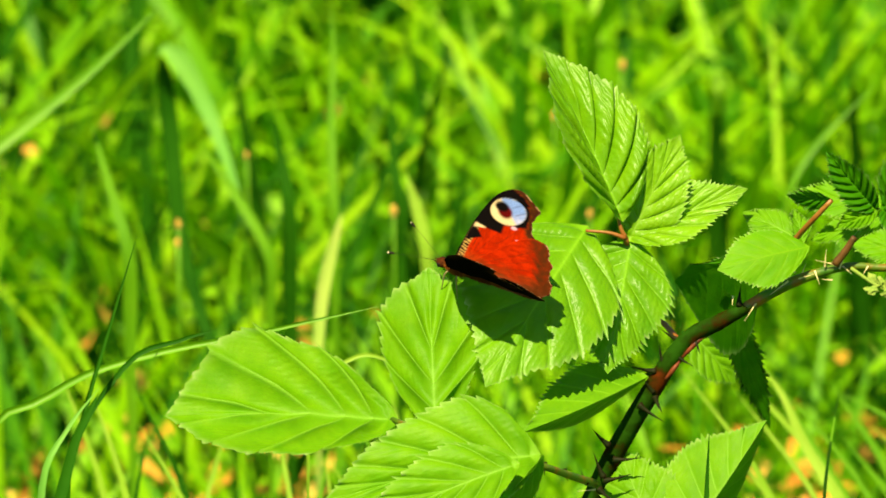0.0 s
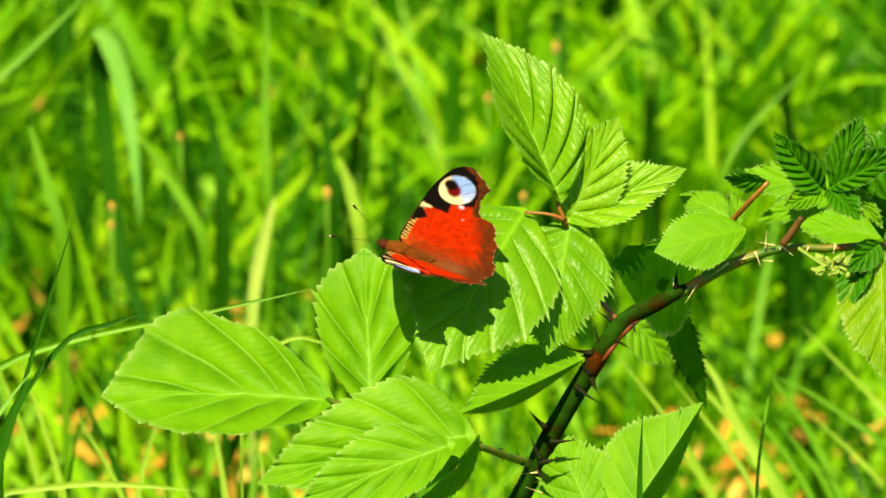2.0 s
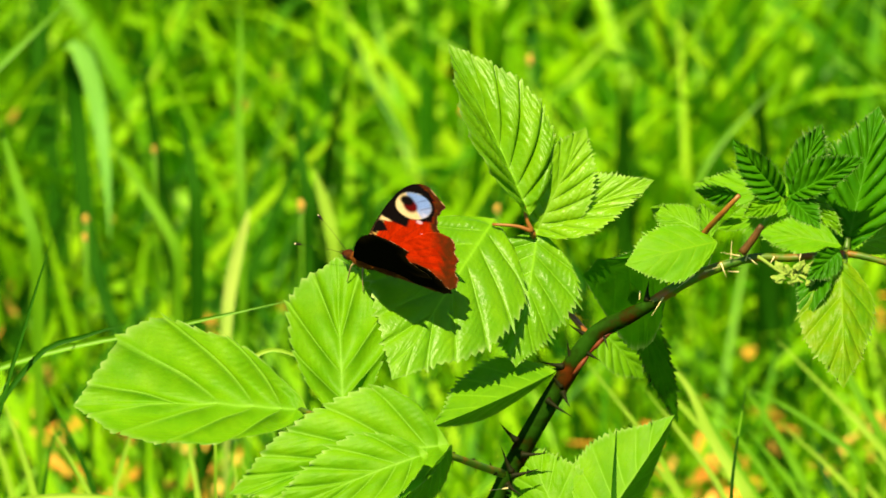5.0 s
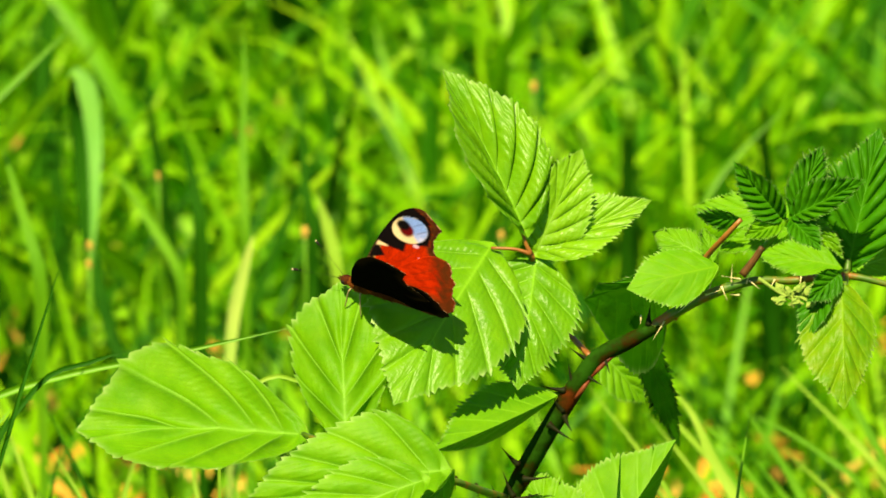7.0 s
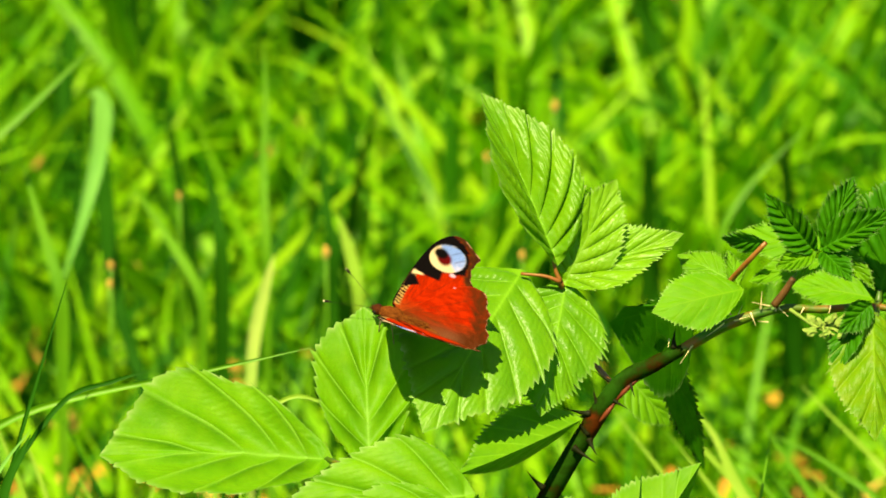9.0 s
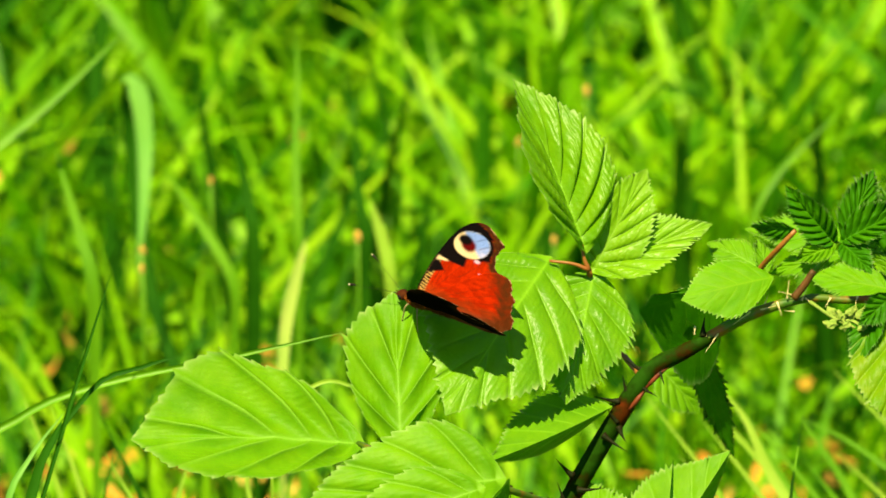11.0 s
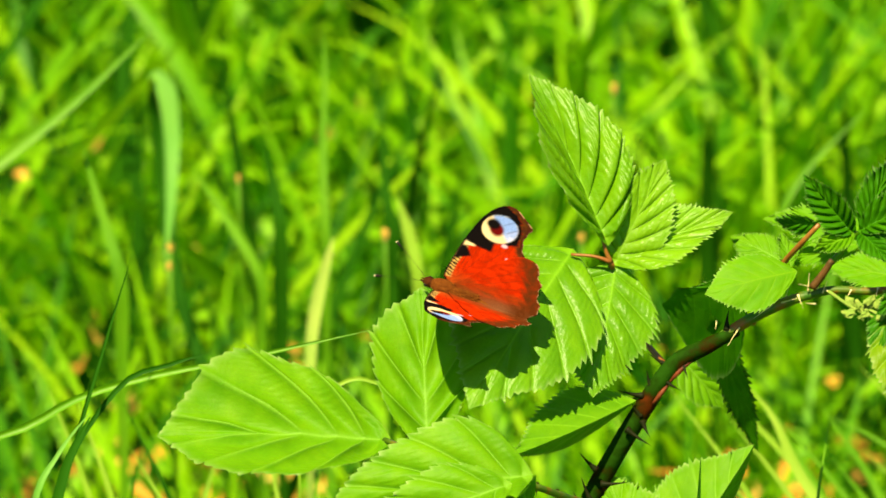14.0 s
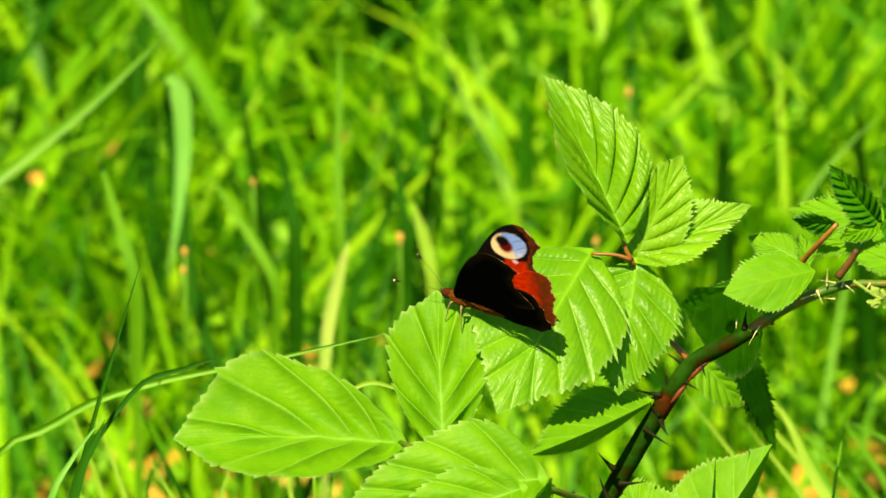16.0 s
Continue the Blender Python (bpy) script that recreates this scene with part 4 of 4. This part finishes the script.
def spot(P, cx, cy, rx, ry, turn=0.0, edge=0.25):
    c, s = math.cos(turn), math.sin(turn)
    x, y = P[:, 0] - cx, P[:, 1] - cy
    r = np.hypot((x * c + y * s) / rx, (-x * s + y * c) / ry)
    return np.clip((1 - r) * min(rx, ry) / edge + 0.5, 0, 1)


RED, BROWN, BLACK, CREAM, BLUE, MAROON = (0.36, 0.017, 0.001), (0.074, 0.024, 0.005), (0.005, 0.004, 0.004), (0.68, 0.55, 0.30), (0.19, 0.31, 0.70), (0.10, 0.004, 0.004)


def veins(P, hub, angles, wide):
    out = np.zeros(len(P))
    for a in angles:
        d = np.array((math.sin(a), math.cos(a)))
        x, y = P[:, 0] - hub[0], P[:, 1] - hub[1]
        off = np.abs(x * d[1] - y * d[0]) + 0.04 * np.abs(np.sin(0.4 * (x * d[0] + y * d[1])))
        out = np.maximum(out, np.clip(1 - off / wide, 0, 1) * (x * d[0] + y * d[1] > 2))
    return out


def mottle(P, size):
    return np.array([min(1.0, max(0.0, 0.5 + 1.6 * noise.noise((t / size, p / size, 4.4)))) for t, p in P])


def fore_pattern(P, curve):
    """The upper side of the forewing: red, with a dark margin, costal bars and an eyespot of cream, maroon and blue."""
    t, p = P[:, 0], P[:, 1]
    col = np.tile(np.array(RED), (len(P), 1)) * (0.84 + 0.32 * mottle(P * np.array((1.0, 0.45)), 0.7))[:, None]
    col = over(col, np.clip(1 - (p + 0.3 * t) / 6.0, 0, 1) * 0.8, (0.22, 0.07, 0.01))
    gap = edge_gap(P, curve)
    wob = 0.35 * np.sin(p * 2.1) + 0.2 * np.sin(p * 5.3)
    start = np.interp(p, (8, 12, 15, 19, 24, 25.5, 27), (14.6, 13.8, 12.0, 11.4, 11.0, 8.4, 4.9)) + wob
    col = over(col, np.clip((t - start) / 1.3, 0, 1), BROWN)
    col = over(col, np.clip((t - start - 0.6) / 0.8, 0, 1) * mottle(P, 0.9), (0.05, 0.014, 0.005))
    col = over(col, np.clip((0.9 - gap) / 0.5, 0, 1) * np.clip((t - start) / 1.0, 0, 1) * 0.6, (0.03, 0.010, 0.005))
    col = over(col, veins(P, (0, 0), (0.18, 0.3, 0.44, 0.58, 0.72, 0.86), 0.16) * 0.8, (0.10, 0.015, 0.004))
    lead = np.interp(p, (0, 1.8, 6.5, 12.6, 18.7, 22.8), (0, -2.0, -1.4, -0.2, 1.7, 3.6))
    rim = t - lead
    bars = np.clip((1.9 - rim) / 0.4, 0, 1) * (p < 13.5) * (p > 2)
    col = over(col, bars * np.clip(0.5 + 2 * np.sin(p * 7.5 + rim), 0, 1), BLACK)
    col = over(col, bars * 0.9 * np.clip(0.5 - 2 * np.sin(p * 7.5 + rim), 0, 1), (0.46, 0.33, 0.09))
    col = over(col, np.clip((0.35 - rim) / 0.2, 0, 1), BLACK)
    tri = np.clip((2.4 - 0.9 * np.abs(p - 9.7) - 0.75 * (rim - 0.6)) / 0.5, 0, 1) * (rim > 0.3)
    col = over(col, tri, BLACK)
    wedge = np.clip((0.85 - 1.2 * np.abs(p - 11.9 - 0.25 * rim) - 0.22 * (rim - 1.0)) / 0.3, 0, 1) * np.clip((rim - 0.3) / 0.3, 0, 1) * np.clip((3.4 - rim) / 0.8, 0, 1)
    c, s = 0.82, 0.57
    u, v = (t - 7.7) * c + (p - 19.7) * s, -(t - 7.7) * s + (p - 19.7) * c
    band = np.clip((p - 12.1 - 0.12 * t) / 0.5, 0, 1) * np.clip((15.6 + 0.25 * t - p) / 0.6, 0, 1) * np.clip((7.4 - t) / 0.8, 0, 1)
    cap = np.clip((p - 14.5 - 0.1 * t) / 0.5, 0, 1) * np.clip((u * 0.25 + v + 3.8) / 0.6, 0, 1) * np.clip((start + 1.0 - t) / 0.6, 0, 1)
    col = over(col, np.clip(band + cap, 0, 1), BLACK)
    col = over(col, wedge, CREAM)
    col = over(col, spot(P, 7.4, 19.8, 5.4, 4.1, 0.61) * np.clip((u + 1) / 2, 0, 1), BLACK)
    ring = spot(P, 7.1, 19.7, 4.7, 3.4, 0.61)
    col = over(col, ring, CREAM)
    col = over(col, ring * np.clip((u + 0.75 + 0.3 * v) / 1.0, 0, 1), BLUE)
    col = over(col, ring * np.clip((u + 0.2) / 1.5, 0, 1) * np.clip((-0.2 - v) / 1.6, 0, 1) * (0.25 + 0.4 * mottle(P, 1.3)), (0.55, 0.54, 0.72))
    for k in (-0.9, 1.1):
        col = over(col, ring * np.clip((u - 0.5) / 0.8, 0, 1) * np.clip(1 - np.abs(v - k - 0.12 * u) / 0.28, 0, 1) * 0.6, (0.06, 0.07, 0.2))
    col = over(col, spot(P, 6.4, 19.3, 1.9, 1.7, 0.6, 0.7), MAROON)
    col = over(col, spot(P, 5.3, 20.2, 1.8, 1.3, 0.5, 0.6), BLACK)
    for cx, cy, r in ((9.5, 16.4, 0.7), (11.1, 13.6, 0.34)):
        col = over(col, spot(P, cx, cy, r * 1.1, r * 0.7, 0.3) * 0.85, (0.60, 0.42, 0.55))
    return over(col, np.clip((0.22 - gap) / 0.15, 0, 1) * (t > 9) * (p > 9) * (np.sin(p * 4.4) > -0.2), (0.34, 0.20, 0.10))


def hind_pattern(P, curve):
    """The upper side of the hindwing: brown hairs along the body, red beyond, a dark scalloped margin."""
    t, p = P[:, 0], P[:, 1]
    col = np.tile(np.array((0.34, 0.017, 0.001)), (len(P), 1)) * (0.82 + 0.36 * mottle(P * np.array((0.45, 1.0)), 0.7))[:, None]
    gap = edge_gap(P, curve)
    hair = np.clip((5.0 - p + 1.6 * (mottle(np.stack([t * 0.25, p * 1.6], 1), 1.0) - 0.5)) / 4.0, 0, 1)
    col = over(col, hair, (0.135, 0.030, 0.005))
    col = over(col, np.clip((2.2 - p) / 2.4, 0, 1) * np.clip((t - 5) / 8, 0, 1) * 0.45, (0.17, 0.09, 0.045))
    col = over(col, np.clip((4.4 - gap + 0.5 * np.sin(t * 1.9 + p * 2.3)) / 1.6, 0, 1) * np.clip((t - 14.0) / 3, 0, 1) * (0.8 + 0.2 * mottle(P, 1.1)), (0.072, 0.019, 0.004))
    col = over(col, veins(P, (0, 0), (1.0, 1.12, 1.24, 1.36, 1.48), 0.18) * 0.5, (0.07, 0.018, 0.004))
    return over(col, np.clip((0.24 - gap) / 0.15, 0, 1) * (t > 15) * (np.sin(p * 4.4) > -0.3), (0.36, 0.22, 0.11))


def under_pattern(P, curve):
    """The under side: near black, finely lined, with brown margins."""
    t, p = P[:, 0], P[:, 1]
    col = np.tile(np.array((0.003, 0.002, 0.002)), (len(P), 1))
    line = 0.5 + 0.5 * np.sin(3.2 * np.hypot(t, p) + 1.3 * np.sin(t * 1.7))
    col = over(col, line * 0.2, (0.014, 0.010, 0.008))
    gap = edge_gap(P, curve)
    return over(col, np.clip((2.4 - gap) / 2.0, 0, 1) * np.clip((np.hypot(t, p) - 15) / 4, 0, 1) * 0.5, (0.05, 0.02, 0.010))


def wing_mesh(outline, pattern, hub, lift, side, chord, span, sweep):
    n, rings = 180, 34
    C = ring_curve(outline, n)
    for c in C:
        c[0] += 0.4 * min(1.0, max(0.0, (c[0] - 12) / 2)) * abs(math.sin(c[1] * 1.25)) ** 3
    H = np.array(hub)
    P = np.concatenate([H + (C - H) * (k / rings) for k in range(1, rings + 1)] + [H[None, :]])
    verts, cols = [], []
    cs, sn = math.cos(radians(sweep)), math.sin(radians(sweep))
    for sheet, paint in ((1, pattern), (-1, under_pattern)):
        col = paint(P, C)
        for (t, p), c in zip(P, col):
            z = 0.10 * math.sin(t * 0.9 + p * 0.35) + 0.0016 * p * p + lift + 0.05 * sheet
            a, b = t * chord, p * span
            verts.append((side * (b * cs - a * sn) * 0.001, -(a * cs + b * sn) * 0.001, z * 0.001))
        cols.append(np.concatenate([col, np.ones((len(P), 1))], 1))
    m = len(P)
    faces = []
    for s in (0, 1):
        o = s * m
        for k in range(rings - 1):
            for i in range(n):
                j = (i + 1) % n
                q = (o + k * n + i, o + k * n + j, o + (k + 1) * n + j, o + (k + 1) * n + i)
                faces.append(q if (s == 0) == (side > 0) else q[::-1])
        for i in range(n):
            q = (o + m - 1, o + (i + 1) % n, o + i)
            faces.append(q if (s == 0) == (side > 0) else q[::-1])
    e = (rings - 1) * n
    for i in range(n):
        faces.append((e + i, e + (i + 1) % n, m + e + (i + 1) % n, m + e + i))
    me = smooth_mesh("wing", verts, faces)
    at = me.attributes.new("scales", "FLOAT_COLOR", "POINT")
    at.data.foreach_set("color", np.concatenate(cols).ravel())
    return me


def ball(radius, stretch, rough=0.0):
    bm = bmesh.new()
    bmesh.ops.create_icosphere(bm, subdivisions=4, radius=1.0)
    for v in bm.verts:
        k = 1 + rough * noise.noise(v.co * 7.0)
        v.co = Vector((v.co.x * stretch[0], v.co.y * stretch[1], v.co.z * stretch[2])) * radius * 0.001 * k
    for f in bm.faces:
        f.smooth = True
    return bm


def butterfly():
    root = tagged(new("butterfly"), "red butterfly with blue and cream eyespots basking on a bramble leaf", "butterfly")
    thorax = part("thorax", ball(1.0, (2.0, 3.9, 1.9), 0.2), M_FUR, root, "furry brown thorax", pose(0, -0.0004, -0.0006))
    head = part("head", ball(1.0, (1.4, 1.6, 1.3), 0.12), M_FUR_DARK, root, "small furry dark brown head", pose(0, 0.0042, -0.0006))
    for s in (-1, 1):
        part("eye", ball(0.65, (0.8, 1, 1)), M_DARK, head, "dark round eye", pose(s * 0.0011, 0.0003, 0.0001))
        part("palp", tube("palp", [(s * 0.3, 0.6, -0.2, 0.4), (s * 0.35, 1.6, 0.0, 0.3), (s * 0.3, 2.4, 0.3, 0.1)], 8, 7), M_FUR_DARK, head)
        feeler = part("antenna", tube("antenna", [(s * 0.4, 0.8, 0.5, 0.07), (s * 1.8, 3.8, 1.6, 0.05), (s * 3.5, 7.4, 2.6, 0.05), (s * 4.7, 10.2, 3.2, 0.07), (s * 5.1, 11.2, 3.4, 0.32), (s * 5.5, 12.0, 3.55, 0.32)], 24, 7), M_DARK, head, "thin dark clubbed antenna")
        part("club_tip", ball(0.3, (0.9, 1, 0.9)), M_TIP, feeler, "pale tip", pose(s * 0.0055, 0.01205, 0.00355))
        for y0, fx, fy, fz in ((1.2, 3.6, 3.2, -6.6), (-0.8, 4.6, -2.2, -6.8)):
            leg = part("leg", tube("leg", [(s * 1.0, y0, -1.0, 0.3), (s * fx * 0.62, y0 + (fy - y0) * 0.5, -1.6, 0.22), (s * fx * 0.86, y0 + (fy - y0) * 0.8, -4.6, 0.16), (s * fx, fy, fz, 0.12)], 16, 6), M_LEG, root, "thin brown jointed leg")
    part("abdomen", tube("abdomen", [(0, -1.8, -0.6, 1.2), (0, -4, -0.8, 1.3), (0, -8, -1.0, 1.15), (0, -12, -1.1, 0.7), (0, -13.5, -1.1, 0.2)], 20, 12, 0.03), M_FUR, root, "slim brown abdomen")
    rnd = random.Random(5)
    verts, faces = [], []
    for _ in range(900):
        y = rnd.uniform(-10, 3.4)
        w = rnd.uniform(-1.5, 1.5)
        r = 1.75 * math.sqrt(max(0.05, 1 - (y / 4.2) ** 2)) if y > -2.4 else 1.3
        r = max(r, 1.0)
        p = Vector((r * math.sin(w), y, r * math.cos(w) - (0.6 if y > -2.4 else 0.9)))
        tip = p + Vector((math.sin(w) * 0.7 + rnd.uniform(-0.3, 0.3), -1.5 + rnd.uniform(-0.5, 0.5), math.cos(w) * 0.45)) * rnd.uniform(0.6, 1.1)
        o = len(verts)
        verts += [(p + Vector((0.09, 0, 0))) * 0.001, (p - Vector((0.09, 0, 0))) * 0.001, tip * 0.001]
        faces.append((o, o + 1, o + 2))
    part("fur", smooth_mesh("fur", verts, faces), M_FUR, thorax, "long brown hairs", pose(0, 0.0004, 0.0006))
    wings = []
    for s, word in ((1, "right"), (-1, "left")):
        fore = part("forewing", wing_mesh(FORE, fore_pattern, (8.0, 14.0), 0.08, s, 1.148, 1.027, 9.0), M_WING, root, "red forewing with a large eyespot and dark underside")
        hind = part("hindwing", wing_mesh(HIND, hind_pattern, (12.0, 5.5), -0.06, s, 1.20, 1.03, 0.0), M_WING, root, "red-brown scalloped hindwing with dark underside")
        wings += [(s, fore), (s, hind)]
    return root, wings


# ---- build ----
ground_sheet()
meadow()
swaying_blade, swaying_stalk = single_blades()
plant, moved = bramble()
fly, wings = butterfly()


# ---- what moves ----
# Seconds, then the sway in 1/7 mm to the right and downwards: leaf A, cane, leaf B, the butterfly; and the wings' half opening and the body's roll in degrees.
SWAY = (
    (0, -4, -13, -3, -10, -2, 1, 8), (0.5, -8, -7, -6, -10, -3, -10, 56), (1, -26, -17, -14, -12, -8, -15, -21), (1.5, -5, -26, -3, -18, -2, -6, -21),
    (2, 6, -15, 3, -11, 2, -3, 17), (2.5, -5, -18, -3, -14, 0, -3, 14), (3, 3, -15, 1, -12, -2, -5, 15), (3.5, 0, 0, 0, 0, 0, 0, 5), (4, -6, -20, -2, -11, 0, -5, -11),
    (5.2, -5, -16, -2, -10, -1, -8, 6), (6.5, -5, -18, -2, -12, -3, -11, 21), (7, -14, -23, -6, -14, -3, -11, 0), (7.5, -9, -15, -4, -9, 0, -6, 14),
    (8, -4, -17, 1, -11, 1, -6, 9), (8.5, -12, -12, -5, -8, -1, -9, 2), (9, 1, -9, 1, -8, 2, -2, 23), (10.2, -4, -10, -2, -8, 1, -3, 8), (11.5, -8, 0, -6, 0, 1, -3, 16),
    (12, -16, -15, -11, -8, 1, -12, -23), (12.5, -17, 1, -10, 1, 0, -12, 11), (13, -1, -8, 1, -4, 4, -7, -8), (13.5, -9, -16, -7, -11, 2, -4, -1),
    (14, -15, -13, -10, -9, -1, -5, 2), (14.5, -22, -22, -16, -16, -8, -6, -4), (15, -11, -18, -8, -11, -2, -3, -10), (15.5, -14, -29, -8, -21, -2, -9, -5),
    (16, -5, -24, -4, -17, 1, -7, 9))
# Seconds; the butterfly's place across and up in mm; its roll, the half opening of its far and near wings and its pitch, in degrees.
BASKING = (
    (0, -20.2, 0.5, -0.4, 28.5, 28.7, -1.1), (0.5, -21.1, -4.7, -7.8, 26.9, 29.6, -4.1), (1, -23.4, 4.6, 5.0, 34.4, 34.1, 3.3), (1.5, -19.3, 5.7, 4.0, 41.8, 41.2, 1.4),
    (2, -18.0, 0.6, -3.3, 42.0, 42.6, -1.6), (2.5, -19.2, 0.1, 2.1, 30.8, 30.9, -2.1), (3, -19.0, -0.5, -7.9, 28.7, 30.0, -0.6), (3.5, -18.6, 1.1, 6.3, 18.8, 19.6, 4.9),
    (4, -20.2, 2.9, 2.8, 20.7, 20.7, -0.1), (5.2, -20.4, 0.6, 2.5, 23.0, 23.0, -1.0), (6.5, -19.7, -1.4, 3.3, 17.3, 17.7, -3.2), (7, -22.0, 1.5, 2.9, 22.3, 22.1, -1.7),
    (7.5, -21.4, -0.3, 2.6, 28.2, 27.9, -1.9), (8, -19.5, 0.7, 1.5, 36.0, 35.6, -1.2), (8.5, -21.2, 1.2, 2.0, 35.0, 34.8, 1.0), (9, -19.3, -1.1, -4.5, 36.1, 36.2, -0.1),
    (10.2, -20.3, -0.6, -1.0, 33.0, 33.0, 0.0), (11.5, -21.6, -1.5, 0.1, 23.0, 23.5, 0.2), (12, -22.7, 4.2, -1.5, 14.5, 17.1, 3.1), (12.5, -23.8, -1.0, -4.0, 17.0, 18.6, 1.6),
    (13, -20.5, 1.9, 3.5, 17.5, 18.9, 3.3), (13.5, -21.8, 1.3, 2.8, 29.0, 28.9, -1.2), (14, -21.4, 1.4, -8.4, 43.3, 44.8, -0.9), (14.5, -23.6, 3.1, -6.2, 52.3, 53.5, 3.1),
    (15, -21.7, 3.1, -1.4, 49.2, 50.8, 6.2), (15.5, -22.6, 2.2, -1.1, 44.1, 44.1, -0.0), (16, -20.4, -0.2, 6.9, 14.2, 13.9, -1.4),
)
FLY_DEPTH = 17
FLY_TURN = Matrix(((0.5179, -0.849, -0.1046), (0.6737, 0.3295, 0.6615), (-0.5271, -0.4131, 0.7426)))
# The sway of the young shoot's end, in 1/7 mm to the right and downwards, at the same times.
SHOOT = ((0, -6, -17), (0.5, -9, -7), (1, -35, -15), (1.5, 4, -51), (2, 19, -21), (2.5, 1, -28), (3, 13, -32), (3.5, 0, 0), (4, -13, -31), (5.2, -4, -28), (6.5, 6, -26), (7, -12, -37), (7.5, -8, -24), (8, 3, -29), (8.5, -13, -16), (9, 6, -17), (10.2, -10, -12), (11.5, -25, -1), (12, -43, -21), (12.5, -44, -2), (13, -16, -1), (13.5, -16, -32), (14, -31, -18), (14.5, -40, -44), (15, -23, -32), (15.5, -30, -61), (16, -12, -43))


def motions():
    def glide(dx, dy):
        return Matrix.Translation(V(dx / 7, -dy / 7))

    rest = {k: o.matrix_basis.copy() for k, o in moved.items()}
    for k in moved:
        rows = []
        for (t, ax, ay, cx, cy, bx, by, fy), (_, ex, ey) in zip(SWAY, SHOOT):
            if k == "a":
                m = glide(ax, ay) @ rest[k] @ pose(0, 0, 0, 0, 0, -0.2 * ay)
            elif k == "perch":
                m = pose(0, 0, 0, 0, 0, 0.6 * (math.degrees((fy - ay) / 310) + 0.2 * ay)) @ rest[k]
            elif k == "shoot":
                m = glide(cx + 0.4 * (ex - cx), cy) @ Matrix.Translation(V(48, -14)) @ pose(0, 0, 0, 0, 0, math.degrees((cy - ey) / 400)) @ Matrix.Translation(V(-48, 14)) @ rest[k]
            elif k in ("g", "h", "k", "buds", "twig"):
                m = glide(ex, ey) @ rest[k]
            elif k == "b":
                m = glide(bx, by) @ rest[k]
            else:
                m = glide(cx, cy) @ rest[k]
            rows.append((t, m))
        walk(moved[k], rows)
    hinge = TILT @ Matrix.Translation(V(-127.3, 73.2, -675))
    walk(swaying_blade, [(t, hinge @ pose(0, 0, 0, 0, 0, a) @ hinge.inverted()) for t, a in
         ((0, 15), (0.5, 3), (1, -7), (1.5, -3), (2, 2), (2.5, -5), (3, -13), (3.5, 0), (4, -1), (5.2, 1), (6.5, 1), (7, -6), (7.5, -7), (8, -12), (8.5, -14), (9, -21), (10.2, -14),
          (11.5, -4), (12, -1), (12.5, -18), (13, -33), (13.5, -28), (14, -8), (14.5, -15), (15, -35), (15.5, -30), (16, -11))])
    root = V(*ground_below(-122.4, -66.6, -30))
    reach = -18.0 - root.y * 1000
    foot = TILT @ Matrix.Translation(root)
    walk(swaying_stalk, [(t, foot @ pose(0, 0, 0, 0, 0, -math.degrees(d / 7 / reach)) @ foot.inverted()) for t, d in
         ((0, -7), (0.5, -12), (1, -9), (1.5, -4), (2, -1), (2.5, -8), (3, -7), (3.5, 0), (4, -1), (5.2, 12), (6.5, 20), (7, 17), (7.5, 21), (8, 15), (8.5, 5), (9, -9), (10.2, 6),
          (11.5, 17), (12, 0), (12.5, 8), (13, 34), (13.5, -4), (14, -4), (14.5, -11), (15, -11), (15.5, -6), (16, -12))])
    turn = FLY_TURN.to_quaternion().to_matrix().to_4x4()
    walk(fly, [(t, TILT @ Matrix.Translation(V(x, y, FLY_DEPTH)) @ turn @ pose(0, 0, 0, pitch, roll, 0)) for t, x, y, roll, _, _, pitch in BASKING])
    for s, w in wings:
        walk(w, [(r[0], pose(s * (0.0012 if w.name.startswith("fore") else 0.0005), -0.0009, -0.0004, 0, -s * (90 - r[4 if s > 0 else 5]), 0)) for r in BASKING])


motions()
